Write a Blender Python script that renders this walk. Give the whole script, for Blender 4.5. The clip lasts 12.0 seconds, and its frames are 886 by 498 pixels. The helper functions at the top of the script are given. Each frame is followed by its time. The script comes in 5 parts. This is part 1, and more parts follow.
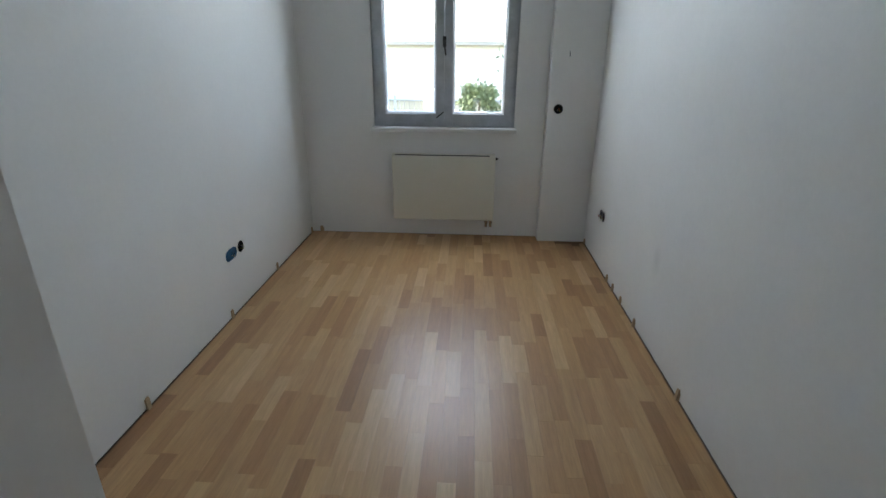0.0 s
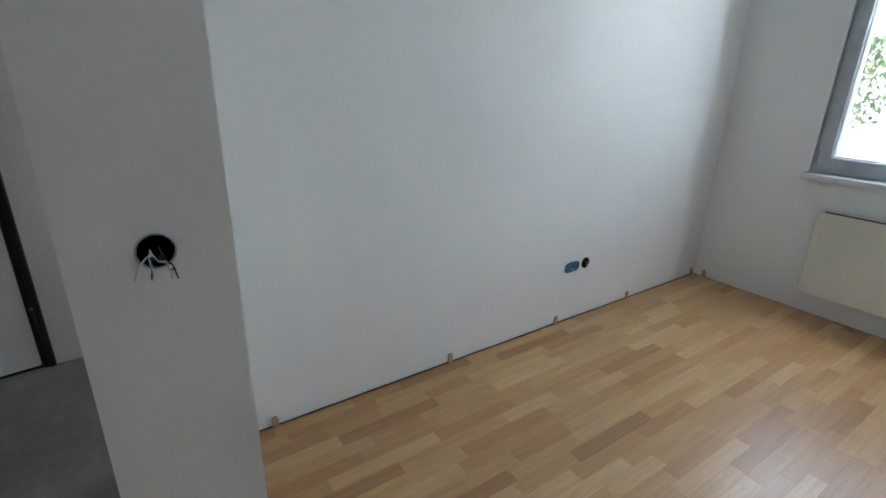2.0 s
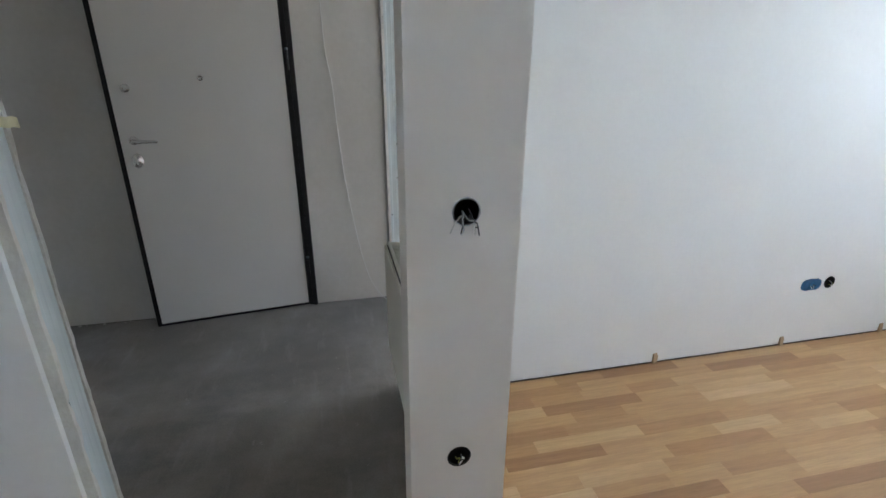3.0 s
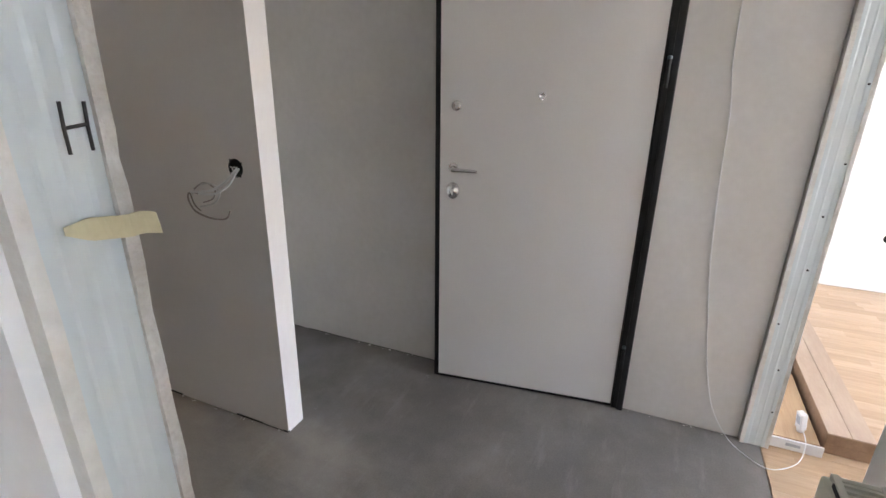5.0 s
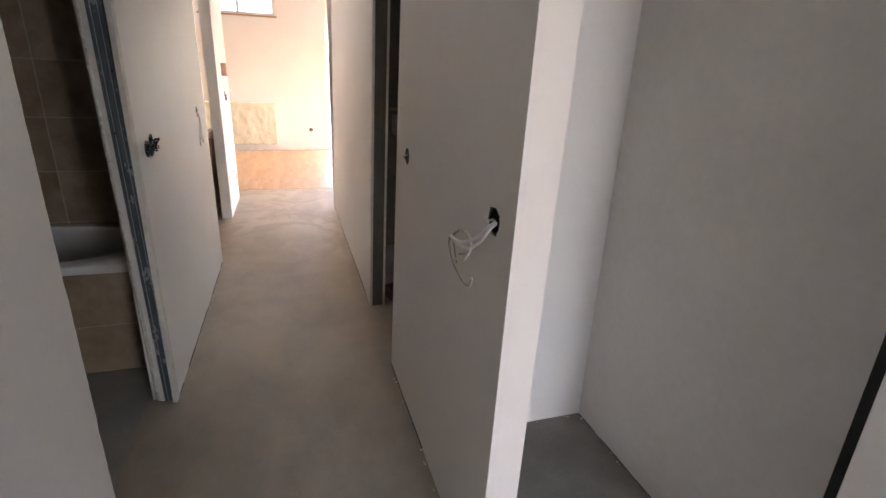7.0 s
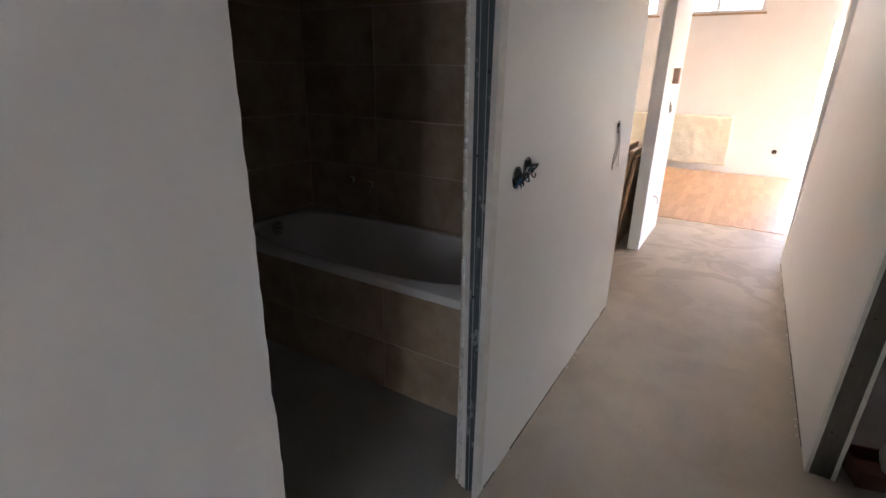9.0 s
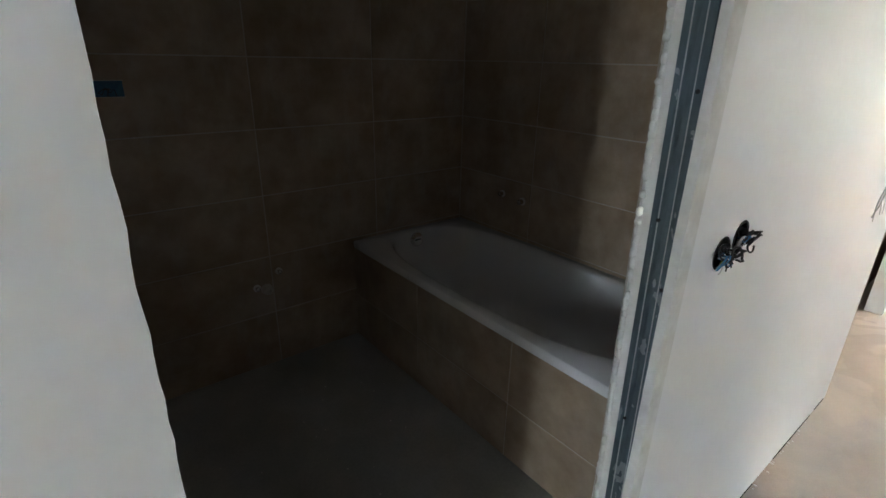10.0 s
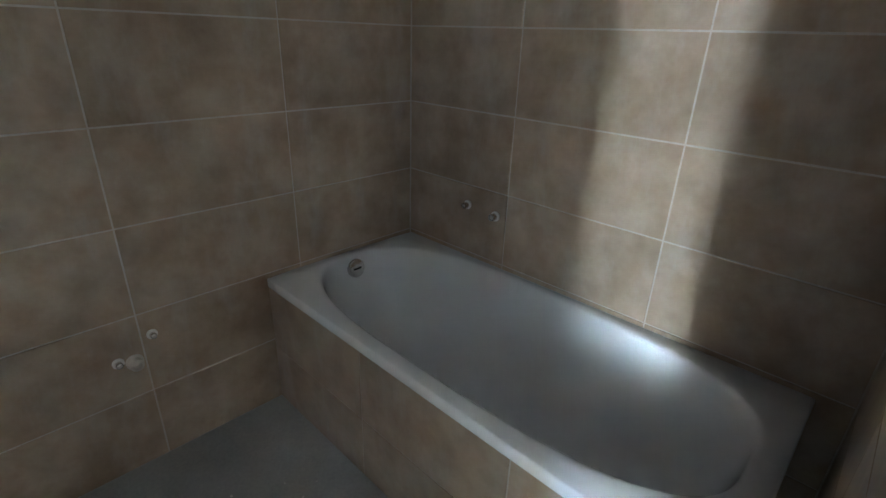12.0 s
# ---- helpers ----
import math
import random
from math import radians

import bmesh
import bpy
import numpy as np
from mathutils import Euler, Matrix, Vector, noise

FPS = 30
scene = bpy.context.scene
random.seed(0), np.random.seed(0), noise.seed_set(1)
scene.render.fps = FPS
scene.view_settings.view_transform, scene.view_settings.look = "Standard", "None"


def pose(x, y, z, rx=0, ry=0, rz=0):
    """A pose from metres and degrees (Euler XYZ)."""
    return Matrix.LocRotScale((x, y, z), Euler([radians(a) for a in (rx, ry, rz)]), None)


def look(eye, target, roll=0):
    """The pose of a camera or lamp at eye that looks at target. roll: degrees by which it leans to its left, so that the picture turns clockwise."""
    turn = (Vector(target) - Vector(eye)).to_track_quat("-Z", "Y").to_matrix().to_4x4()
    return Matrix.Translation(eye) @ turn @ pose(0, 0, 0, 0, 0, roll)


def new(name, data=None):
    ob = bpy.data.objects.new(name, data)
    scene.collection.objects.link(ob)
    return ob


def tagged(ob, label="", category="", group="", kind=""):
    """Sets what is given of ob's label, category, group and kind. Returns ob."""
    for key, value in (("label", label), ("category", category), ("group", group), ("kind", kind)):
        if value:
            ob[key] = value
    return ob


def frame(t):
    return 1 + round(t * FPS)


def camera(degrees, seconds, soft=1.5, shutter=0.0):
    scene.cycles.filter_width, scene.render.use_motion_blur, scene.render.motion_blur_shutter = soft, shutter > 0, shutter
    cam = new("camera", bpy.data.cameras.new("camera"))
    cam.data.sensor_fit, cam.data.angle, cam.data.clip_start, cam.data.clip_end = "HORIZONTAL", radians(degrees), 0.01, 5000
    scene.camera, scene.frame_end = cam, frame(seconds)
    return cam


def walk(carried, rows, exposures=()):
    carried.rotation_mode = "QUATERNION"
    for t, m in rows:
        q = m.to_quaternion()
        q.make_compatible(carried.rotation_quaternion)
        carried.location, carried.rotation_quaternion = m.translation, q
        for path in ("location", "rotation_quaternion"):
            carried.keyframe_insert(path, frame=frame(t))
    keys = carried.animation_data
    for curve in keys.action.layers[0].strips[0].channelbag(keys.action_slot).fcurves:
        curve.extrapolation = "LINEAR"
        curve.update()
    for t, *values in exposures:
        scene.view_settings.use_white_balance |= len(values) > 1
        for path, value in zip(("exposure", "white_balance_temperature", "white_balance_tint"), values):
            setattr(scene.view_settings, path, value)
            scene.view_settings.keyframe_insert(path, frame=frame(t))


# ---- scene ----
cam = camera(84.3, 12.0)
PATH = [
    (0, (2.551, 1.052, 1.478), (2.447, 2.913, 0.752), 0.4),
    (0.5, (2.639, 1.168, 1.46), (2.202, 2.982, 0.741), 0.8),
    (1, (2.739, 1.296, 1.485), (1.88, 2.954, 0.77), 1.4),
    (1.5, (2.895, 1.371, 1.506), (1.629, 2.753, 0.807), 1.6),
    (2, (3.046, 1.398, 1.534), (1.495, 2.458, 0.846), 1.1),
    (2.5, (3.093, 1.299, 1.536), (1.377, 2.049, 0.833), 0.7),
    (3, (3.115, 1.13, 1.535), (1.291, 1.542, 0.825), 0.1),
    (3.2, (3.1, 1.089, 1.535), (1.251, 1.365, 0.825), -0.1),
    (4.8, (2.287, 0.969, 1.552), (0.522, 0.345, 0.849), 0.5),
    (5, (2.186, 0.93, 1.563), (0.464, 0.186, 0.87), 0.6),
    (5.5, (1.93, 0.892, 1.538), (0.369, -0.18, 0.886), 0.75),
    (6, (1.649, 0.797, 1.53), (0.271, -0.502, 0.885), 1.75),
    (6.5, (1.418, 0.694, 1.538), (0.37, -0.883, 0.891), 2.4),
    (7, (1.284, 0.585, 1.546), (0.712, -1.211, 0.881), 2.3),
    (7.2, (1.232, 0.546, 1.546), (0.869, -1.297, 0.87), 1.8),
    (8.8, (1.244, -0.285, 1.519), (2.085, -1.96, 0.824), 1.3),
    (9, (1.274, -0.4, 1.51), (2.245, -2.013, 0.834), 1.1),
    (9.5, (1.348, -0.625, 1.516), (2.61, -2.026, 0.849), 1.35),
    (10, (1.511, -0.829, 1.559), (2.961, -2.0, 0.835), 1.2),
    (10.5, (1.657, -1.103, 1.586), (3.256, -2.002, 0.794), 0.1),
    (11, (1.81, -1.24, 1.565), (3.388, -2.181, 0.778), 0.4),
    (11.5, (1.964, -1.266, 1.538), (3.413, -2.396, 0.728), 1.0),
    (12, (2.107, -1.27, 1.517), (3.371, -2.599, 0.718), 2.0),
]
walk(cam, [(t, look(eye, target, roll)) for t, eye, target, roll in PATH],
     [(0, 3.2, 6420, 10), (1.0, 3.12, 6420, 11), (2.0, 3.68, 6350, 10), (3.2, 4.4, 6450, 14), (4.8, 4.95, 6800, 19), (5.5, 5.58, 7150, 23), (6.5, 5.12, 7150, 24), (7.0, 5.0, 7150, 24),
      (8.8, 5.0, 6800, 22), (9.6, 5.4, 6500, 17), (10.0, 6.0, 6350, 10), (10.5, 7.15, 6000, 3), (11.2, 8.6, 5700, 5), (11.5, 8.7, 5700, 6), (12.0, 8.5, 5650, 6)])

# ---------------- world, sun, exposure ----------------
world = bpy.data.worlds.new("sky")
scene.world = world
world.use_nodes = True
wn = world.node_tree
sky = wn.nodes.new("ShaderNodeTexSky")
sky.sky_type, sky.sun_disc = "NISHITA", False
sky.sun_elevation, sky.sun_rotation = radians(35), radians(282)
sky.air_density, sky.dust_density = 1.0, 2.0
wn.links.new(sky.outputs[0], wn.nodes["Background"].inputs[0])
wn.nodes["Background"].inputs[1].default_value = 0.15
sun = new("sun", bpy.data.lights.new("sun", "SUN"))
sun.data.energy, sun.data.angle, sun.data.color = 0.75, radians(0.5), (1.0, 0.95, 0.87)
sun.matrix_world = look((0, 0, 0), (0.80, -0.18, -0.57))


def sky_window(name, eye, target, w, h, watts, colour):
    """Daylight that comes in through a window's opening."""
    lamp = new(name, bpy.data.lights.new(name, "AREA"))
    lamp.data.shape, lamp.data.size, lamp.data.size_y = "RECTANGLE", w, h
    lamp.data.energy, lamp.data.color = watts, colour
    lamp.matrix_world = look(eye, target)


sky_window("daylight_bedroom", (2.32, 5.50, 2.16), (2.32, 4.50, 1.90), 1.12, 0.44, 2.5, (0.76, 0.885, 1.0))
sky_window("daylight_side_room", (-1.1, 5.20, 1.45), (-0.85, 4.20, 1.40), 0.46, 1.9, 0.65, (0.80, 0.90, 1.0))
# fill lamp for the hall, in an added side room opening out of view
sky_window("added_hall_fill", (0.35, 5.20, 1.45), (0.35, 4.20, 1.40), 0.8, 1.9, 1.45, (0.93, 0.965, 1.0))
sky_window("daylight_living", (3.61, -10.2, 2.80), (2.2, -6.0, 1.3), 1.3, 0.56, 1.45, (1.0, 0.90, 0.80))
sky_window("daylight_recess", (-0.45, -11.38, 1.25), (-0.40, -10.38, 1.22), 1.6, 2.2, 0.35, (1.0, 0.88, 0.78))

# ---------------- materials ----------------
def nodes_of(name):
    m = bpy.data.materials.new(name)
    m.use_nodes = True
    return m, m.node_tree, m.node_tree.nodes["Principled BSDF"]


def noise_node(nt, scale, detail=4, rough=0.55, vector=None):
    n = nt.nodes.new("ShaderNodeTexNoise")
    n.inputs["Scale"].default_value, n.inputs["Detail"].default_value, n.inputs["Roughness"].default_value = scale, detail, rough
    if vector is not None:
        nt.links.new(vector, n.inputs["Vector"])
    return n.outputs["Fac"]


def ramp(nt, fac, stops):
    r = nt.nodes.new("ShaderNodeValToRGB")
    while len(r.color_ramp.elements) < len(stops):
        r.color_ramp.elements.new(0.5)
    for e, (p, c) in zip(r.color_ramp.elements, stops):
        e.position, e.color = p, (*c, 1)
    nt.links.new(fac, r.inputs[0])
    return r.outputs[0]


def mix(nt, fac, a, b, kind="MIX"):
    n = nt.nodes.new("ShaderNodeMix")
    n.data_type, n.blend_type = "RGBA", kind
    for value, k in ((fac, 0), (a, 6), (b, 7)):
        if hasattr(value, "links"):
            nt.links.new(value, n.inputs[k])
        else:
            n.inputs[k].default_value = value if k == 0 else (*value, 1)
    return n.outputs[2]


def maths(nt, op, a, b=0.0):
    n = nt.nodes.new("ShaderNodeMath")
    n.operation = op
    for k, value in enumerate((a, b)):
        if hasattr(value, "links"):
            nt.links.new(value, n.inputs[k])
        else:
            n.inputs[k].default_value = value
    return n.outputs[0]


def bump(nt, bsdf, height, strength, distance):
    b = nt.nodes.new("ShaderNodeBump")
    b.inputs["Strength"].default_value, b.inputs["Distance"].default_value = strength, distance
    nt.links.new(height, b.inputs["Height"])
    nt.links.new(b.outputs[0], bsdf.inputs["Normal"])


def position(nt, stretch=(1, 1, 1)):
    g = nt.nodes.new("ShaderNodeNewGeometry")
    m = nt.nodes.new("ShaderNodeMapping")
    m.inputs["Scale"].default_value = stretch
    nt.links.new(g.outputs["Position"], m.inputs["Vector"])
    return m.outputs[0]


def surface(name, dark, light, scale=4, rough=0.6, metal=0.0, fine=60, relief=0.1, depth=0.002, spread=(0.3, 0.7), stretch=(1, 1, 1), gloss_var=0.1, coat=0.0, spec=0.5):
    """A matte or glossy surface with large soft variation and a fine relief."""
    m, nt, b = nodes_of(name)
    pos = position(nt, stretch)
    big = noise_node(nt, scale, 5, 0.6, pos)
    small = noise_node(nt, fine, 3, 0.6, pos)
    both = maths(nt, "ADD", maths(nt, "MULTIPLY", big, 0.7), maths(nt, "MULTIPLY", small, 0.3))
    nt.links.new(ramp(nt, both, [(spread[0], dark), (spread[1], light)]), b.inputs["Base Color"])
    nt.links.new(maths(nt, "ADD", maths(nt, "MULTIPLY", maths(nt, "SUBTRACT", big, 0.5), gloss_var), rough), b.inputs["Roughness"])
    b.inputs["Metallic"].default_value = metal
    b.inputs["Specular IOR Level"].default_value = spec
    b.inputs["Coat Weight"].default_value = coat
    bump(nt, b, small, relief, depth)
    return m


PAINT = surface("wall_paint", (0.82, 0.82, 0.805), (0.885, 0.885, 0.87), 1.3, 0.55, fine=45, relief=0.06, spec=0.35)
PLASTER = surface("bare_plaster", (0.69, 0.67, 0.625), (0.81, 0.79, 0.755), 2.2, 0.8, fine=30, relief=0.07)
def smudged_paint():
    """Wall paint with one faint grey hand-sized smudge."""
    m = surface("smudged_paint", (0.80, 0.80, 0.785), (0.875, 0.875, 0.86), 1.3, 0.55, fine=45, relief=0.06, spec=0.35)
    nt, b = m.node_tree, m.node_tree.nodes["Principled BSDF"]
    old = b.inputs["Base Color"].links[0].from_socket
    d = nt.nodes.new("ShaderNodeVectorMath")
    d.operation = "DISTANCE"
    nt.links.new(position(nt, (1.0, 1.6, 1.0)), d.inputs[0])
    d.inputs[1].default_value = (3.545, 3.5 * 1.6, 0.49)
    near = nt.nodes.new("ShaderNodeMapRange")
    near.inputs["From Min"].default_value, near.inputs["From Max"].default_value = 0.13, 0.02
    near.inputs["To Max"].default_value = 0.28
    nt.links.new(maths(nt, "ADD", d.outputs["Value"], maths(nt, "MULTIPLY", noise_node(nt, 12, 4), 0.06)), near.inputs["Value"])
    nt.links.new(mix(nt, near.outputs[0], old, (0.45, 0.45, 0.44)), b.inputs["Base Color"])
    return m


# wall white with a warmer tint than PAINT
WARMWHITE = surface("warm_white_wall", (0.825, 0.79, 0.75), (0.88, 0.845, 0.805), 1.3, 0.6, fine=45, relief=0.06, spec=0.35)
CEILING = surface("ceiling_paint", (0.82, 0.82, 0.81), (0.88, 0.88, 0.87), 1.5, 0.8)
GYPSUM = surface("gypsum_edge", (0.55, 0.53, 0.48), (0.82, 0.82, 0.79), 18, 0.9, fine=140, relief=0.7, depth=0.004)
FILLER = surface("joint_filler", (0.66, 0.65, 0.60), (0.84, 0.84, 0.81), 14, 0.85, fine=60, relief=0.4, depth=0.004)
PALESTEEL = surface("pale_white_steel", (0.64, 0.71, 0.72), (0.70, 0.765, 0.77), 4, 0.55, 0.1, fine=60, relief=0.08, stretch=(1, 1, 0.5))
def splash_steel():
    """Dull steel stud with dried plaster splashes, its base darkened for a side turned from the light."""
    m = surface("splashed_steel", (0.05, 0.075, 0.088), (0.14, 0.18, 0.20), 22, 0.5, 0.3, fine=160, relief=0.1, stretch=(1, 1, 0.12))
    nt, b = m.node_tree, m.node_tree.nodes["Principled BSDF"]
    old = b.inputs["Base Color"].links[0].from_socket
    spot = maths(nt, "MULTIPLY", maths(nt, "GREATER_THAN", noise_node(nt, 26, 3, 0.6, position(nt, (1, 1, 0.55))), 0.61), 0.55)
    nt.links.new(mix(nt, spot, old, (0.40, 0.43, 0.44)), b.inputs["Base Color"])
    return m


DUSTSTEEL = surface("dusty_brown_steel", (0.065, 0.06, 0.052), (0.15, 0.142, 0.125), 18, 0.6, 0.25, fine=140, relief=0.1, stretch=(1, 1, 0.15))
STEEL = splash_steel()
BLACK = surface("black_steel", (0.010, 0.010, 0.011), (0.022, 0.022, 0.024), 8, 0.45, 0.2, fine=120)
RUBBER = surface("black_plastic", (0.010, 0.010, 0.010), (0.03, 0.03, 0.03), 30, 0.6)
DOORSKIN = surface("door_laminate", (0.72, 0.70, 0.665), (0.77, 0.75, 0.715), 2.0, 0.5, fine=90, relief=0.04)
CHROME = surface("satin_chrome", (0.60, 0.59, 0.57), (0.74, 0.73, 0.71), 12, 0.20, 1.0, fine=200, relief=0.02)
ENAMEL = surface("radiator_enamel", (0.72, 0.71, 0.62), (0.78, 0.77, 0.69), 3, 0.35, fine=80, relief=0.03)
PVC = surface("window_plastic", (0.76, 0.77, 0.78), (0.82, 0.83, 0.84), 6, 0.35)
FILM = surface("grey_film_frame", (0.36, 0.38, 0.41), (0.52, 0.55, 0.58), 9, 0.4, fine=70, relief=0.3)
SILL = surface("sill_stone", (0.72, 0.72, 0.72), (0.82, 0.82, 0.82), 8, 0.4)
BLUE = surface("blue_plastic", (0.02, 0.10, 0.22), (0.04, 0.18, 0.34), 30, 0.5)
COPPER = surface("orange_wire", (0.45, 0.16, 0.08), (0.60, 0.24, 0.12), 20, 0.5)
WIRE = surface("grey_wire", (0.55, 0.54, 0.51), (0.72, 0.71, 0.68), 20, 0.5)
GREENWIRE = surface("green_wire", (0.20, 0.24, 0.04), (0.40, 0.40, 0.08), 20, 0.5)
WHITEPLASTIC = surface("white_plastic", (0.75, 0.75, 0.74), (0.82, 0.82, 0.81), 10, 0.35)
TAPE = surface("masking_tape", (0.62, 0.57, 0.36), (0.72, 0.67, 0.46), 20, 0.7, fine=90, relief=0.5)
MARKER = surface("marker_ink", (0.02, 0.02, 0.02), (0.05, 0.05, 0.05), 40, 0.6)
CARTON = surface("brown_carton", (0.20, 0.12, 0.07), (0.34, 0.22, 0.13), 8, 0.8)
WEDGE = surface("spacer_wood", (0.34, 0.22, 0.12), (0.55, 0.40, 0.25), 20, 0.7)
ACRYLIC = surface("tub_acrylic", (0.84, 0.85, 0.86), (0.88, 0.89, 0.90), 2, 0.07, fine=40, relief=0.004, gloss_var=0.03)
GROUT = surface("tile_grout", (0.50, 0.455, 0.39), (0.62, 0.57, 0.51), 30, 0.9)
TRIMMETAL = surface("tile_trim", (0.70, 0.68, 0.64), (0.80, 0.78, 0.74), 15, 0.4)
SHEET = surface("dust_sheet", (0.69, 0.67, 0.53), (0.81, 0.79, 0.66), 6, 0.35, fine=25, relief=0.8, depth=0.01)
BAG = surface("bag_plastic", (0.38, 0.37, 0.36), (0.62, 0.61, 0.59), 8, 0.5, fine=30, relief=0.5)
YELLOW = surface("yellow_plastic", (0.30, 0.24, 0.03), (0.42, 0.34, 0.06), 20, 0.5)
RED = surface("red_plastic", (0.06, 0.02, 0.015), (0.10, 0.035, 0.025), 8, 0.5)
# dark brown that puts the gloom of unlit rooms into the wall colour
SHADE = surface("shade_dark_brown", (0.045, 0.04, 0.035), (0.085, 0.075, 0.065), 6, 0.9)
PINKPAINT = surface("pinkish_box_paint", (0.50, 0.30, 0.24), (0.64, 0.42, 0.35), 14, 0.6)
DARKWOOD = surface("dark_shelf_wood", (0.05, 0.035, 0.025), (0.10, 0.07, 0.05), 10, 0.8, stretch=(0.2, 3, 3))
BROWNWIRE = surface("brown_grey_wire", (0.26, 0.22, 0.19), (0.40, 0.35, 0.31), 20, 0.5)
FACADE = surface("facade_render", (0.78, 0.70, 0.54), (0.86, 0.79, 0.64), 0.5, 0.85)
EAVE = surface("eave_board", (0.42, 0.38, 0.31), (0.54, 0.49, 0.41), 2, 0.8)
GRASS = surface("lawn", (0.12, 0.12, 0.08), (0.20, 0.19, 0.13), 1.5, 0.9, fine=20, relief=0.5)
LEAF = surface("leaves", (0.10, 0.13, 0.05), (0.20, 0.24, 0.10), 3, 0.6)
BARK = surface("bark", (0.08, 0.06, 0.04), (0.16, 0.12, 0.09), 10, 0.9)
FENCE = surface("fence_paint", (0.35, 0.36, 0.36), (0.50, 0.51, 0.51), 10, 0.5)


def screed_material():
    """Grey levelled screed, paler down the corridor from dust and from living room light put into the colour."""
    m, nt, b = nodes_of("screed_dust_and_light")
    pos = position(nt)
    cloud = noise_node(nt, 1.7, 7, 0.62, pos)
    smear = noise_node(nt, 3.4, 6, 0.66, position(nt, (1.0, 0.55, 1.0)))
    grit = noise_node(nt, 130, 3, 0.6, pos)
    base = ramp(nt, cloud, [(0.30, (0.135, 0.127, 0.118)), (0.46, (0.19, 0.18, 0.168)), (0.57, (0.245, 0.232, 0.217)), (0.70, (0.34, 0.325, 0.305))])
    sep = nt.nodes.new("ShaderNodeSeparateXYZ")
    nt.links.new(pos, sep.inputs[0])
    # paler along the corridor: part dust, part painted-in light from the living room
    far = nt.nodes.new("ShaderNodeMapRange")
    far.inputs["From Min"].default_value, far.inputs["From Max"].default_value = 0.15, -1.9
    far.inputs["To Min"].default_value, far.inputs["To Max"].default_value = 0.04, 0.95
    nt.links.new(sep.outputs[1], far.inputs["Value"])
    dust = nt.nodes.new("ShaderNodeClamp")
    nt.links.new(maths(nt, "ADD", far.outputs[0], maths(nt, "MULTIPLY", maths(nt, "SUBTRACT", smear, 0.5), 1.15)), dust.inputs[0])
    # held back west of the corridor, which also keeps the storage floor's colour dark
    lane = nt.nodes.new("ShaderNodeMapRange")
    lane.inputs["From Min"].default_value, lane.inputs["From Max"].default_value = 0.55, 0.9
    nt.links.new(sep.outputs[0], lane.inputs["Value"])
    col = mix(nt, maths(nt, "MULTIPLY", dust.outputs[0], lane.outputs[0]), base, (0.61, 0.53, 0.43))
    swirl = nt.nodes.new("ShaderNodeTexNoise")
    swirl.inputs["Scale"].default_value, swirl.inputs["Detail"].default_value, swirl.inputs["Distortion"].default_value = 1.15, 4, 0.7
    nt.links.new(pos, swirl.inputs["Vector"])
    edge = nt.nodes.new("ShaderNodeMapRange")
    edge.inputs["From Min"].default_value, edge.inputs["From Max"].default_value = 0.43, 0.56
    edge.inputs["To Min"].default_value, edge.inputs["To Max"].default_value = 0.20, 0.0
    nt.links.new(swirl.outputs["Fac"], edge.inputs["Value"])
    col = mix(nt, edge.outputs[0], col, (0.17, 0.135, 0.10))
    trowel = nt.nodes.new("ShaderNodeMapRange")
    trowel.inputs["From Min"].default_value, trowel.inputs["From Max"].default_value = 0.56, 0.74
    trowel.inputs["To Max"].default_value = 0.24
    slant = nt.nodes.new("ShaderNodeMapping")
    slant.inputs["Rotation"].default_value, slant.inputs["Scale"].default_value = (0, 0, 0.6), (1.2, 6.5, 1)
    nt.links.new(pos, slant.inputs["Vector"])
    nt.links.new(noise_node(nt, 2.2, 5, 0.66, slant.outputs[0]), trowel.inputs["Value"])
    col = mix(nt, trowel.outputs[0], col, (0.46, 0.44, 0.41))
    deep = nt.nodes.new("ShaderNodeMapRange")  # damp patches with clear edges towards the living room
    deep.inputs["From Min"].default_value, deep.inputs["From Max"].default_value = -3.0, -4.6
    deep.inputs["To Max"].default_value = 0.42
    nt.links.new(sep.outputs[1], deep.inputs["Value"])
    pool = nt.nodes.new("ShaderNodeTexNoise")
    pool.inputs["Scale"].default_value, pool.inputs["Detail"].default_value, pool.inputs["Distortion"].default_value = 2.6, 2, 0.9
    nt.links.new(pos, pool.inputs["Vector"])
    rim = nt.nodes.new("ShaderNodeMapRange")
    rim.inputs["From Min"].default_value, rim.inputs["From Max"].default_value = 0.50, 0.53
    nt.links.new(pool.outputs["Fac"], rim.inputs["Value"])
    col = mix(nt, maths(nt, "MULTIPLY", deep.outputs[0], rim.outputs[0]), col, (0.36, 0.30, 0.225))
    spots = maths(nt, "GREATER_THAN", noise_node(nt, 9, 4, 0.7, pos), 0.69)
    col = mix(nt, maths(nt, "MULTIPLY", spots, 0.3), col, (0.42, 0.40, 0.37))
    col = mix(nt, 0.10, col, ramp(nt, grit, [(0.35, (0.10, 0.10, 0.09)), (0.7, (0.45, 0.43, 0.40))]))
    nt.links.new(col, b.inputs["Base Color"])
    nt.links.new(maths(nt, "ADD", 0.42, maths(nt, "MULTIPLY", cloud, 0.3)), b.inputs["Roughness"])
    bump(nt, b, grit, 0.05, 0.0015)
    return m


def piece_random(nt):
    """One number for each loose piece, whether an object of its own or an island of a joined mesh."""
    a, c = nt.nodes.new("ShaderNodeObjectInfo"), nt.nodes.new("ShaderNodeNewGeometry")
    return maths(nt, "FRACT", maths(nt, "ADD", a.outputs["Random"], c.outputs["Random Per Island"]))


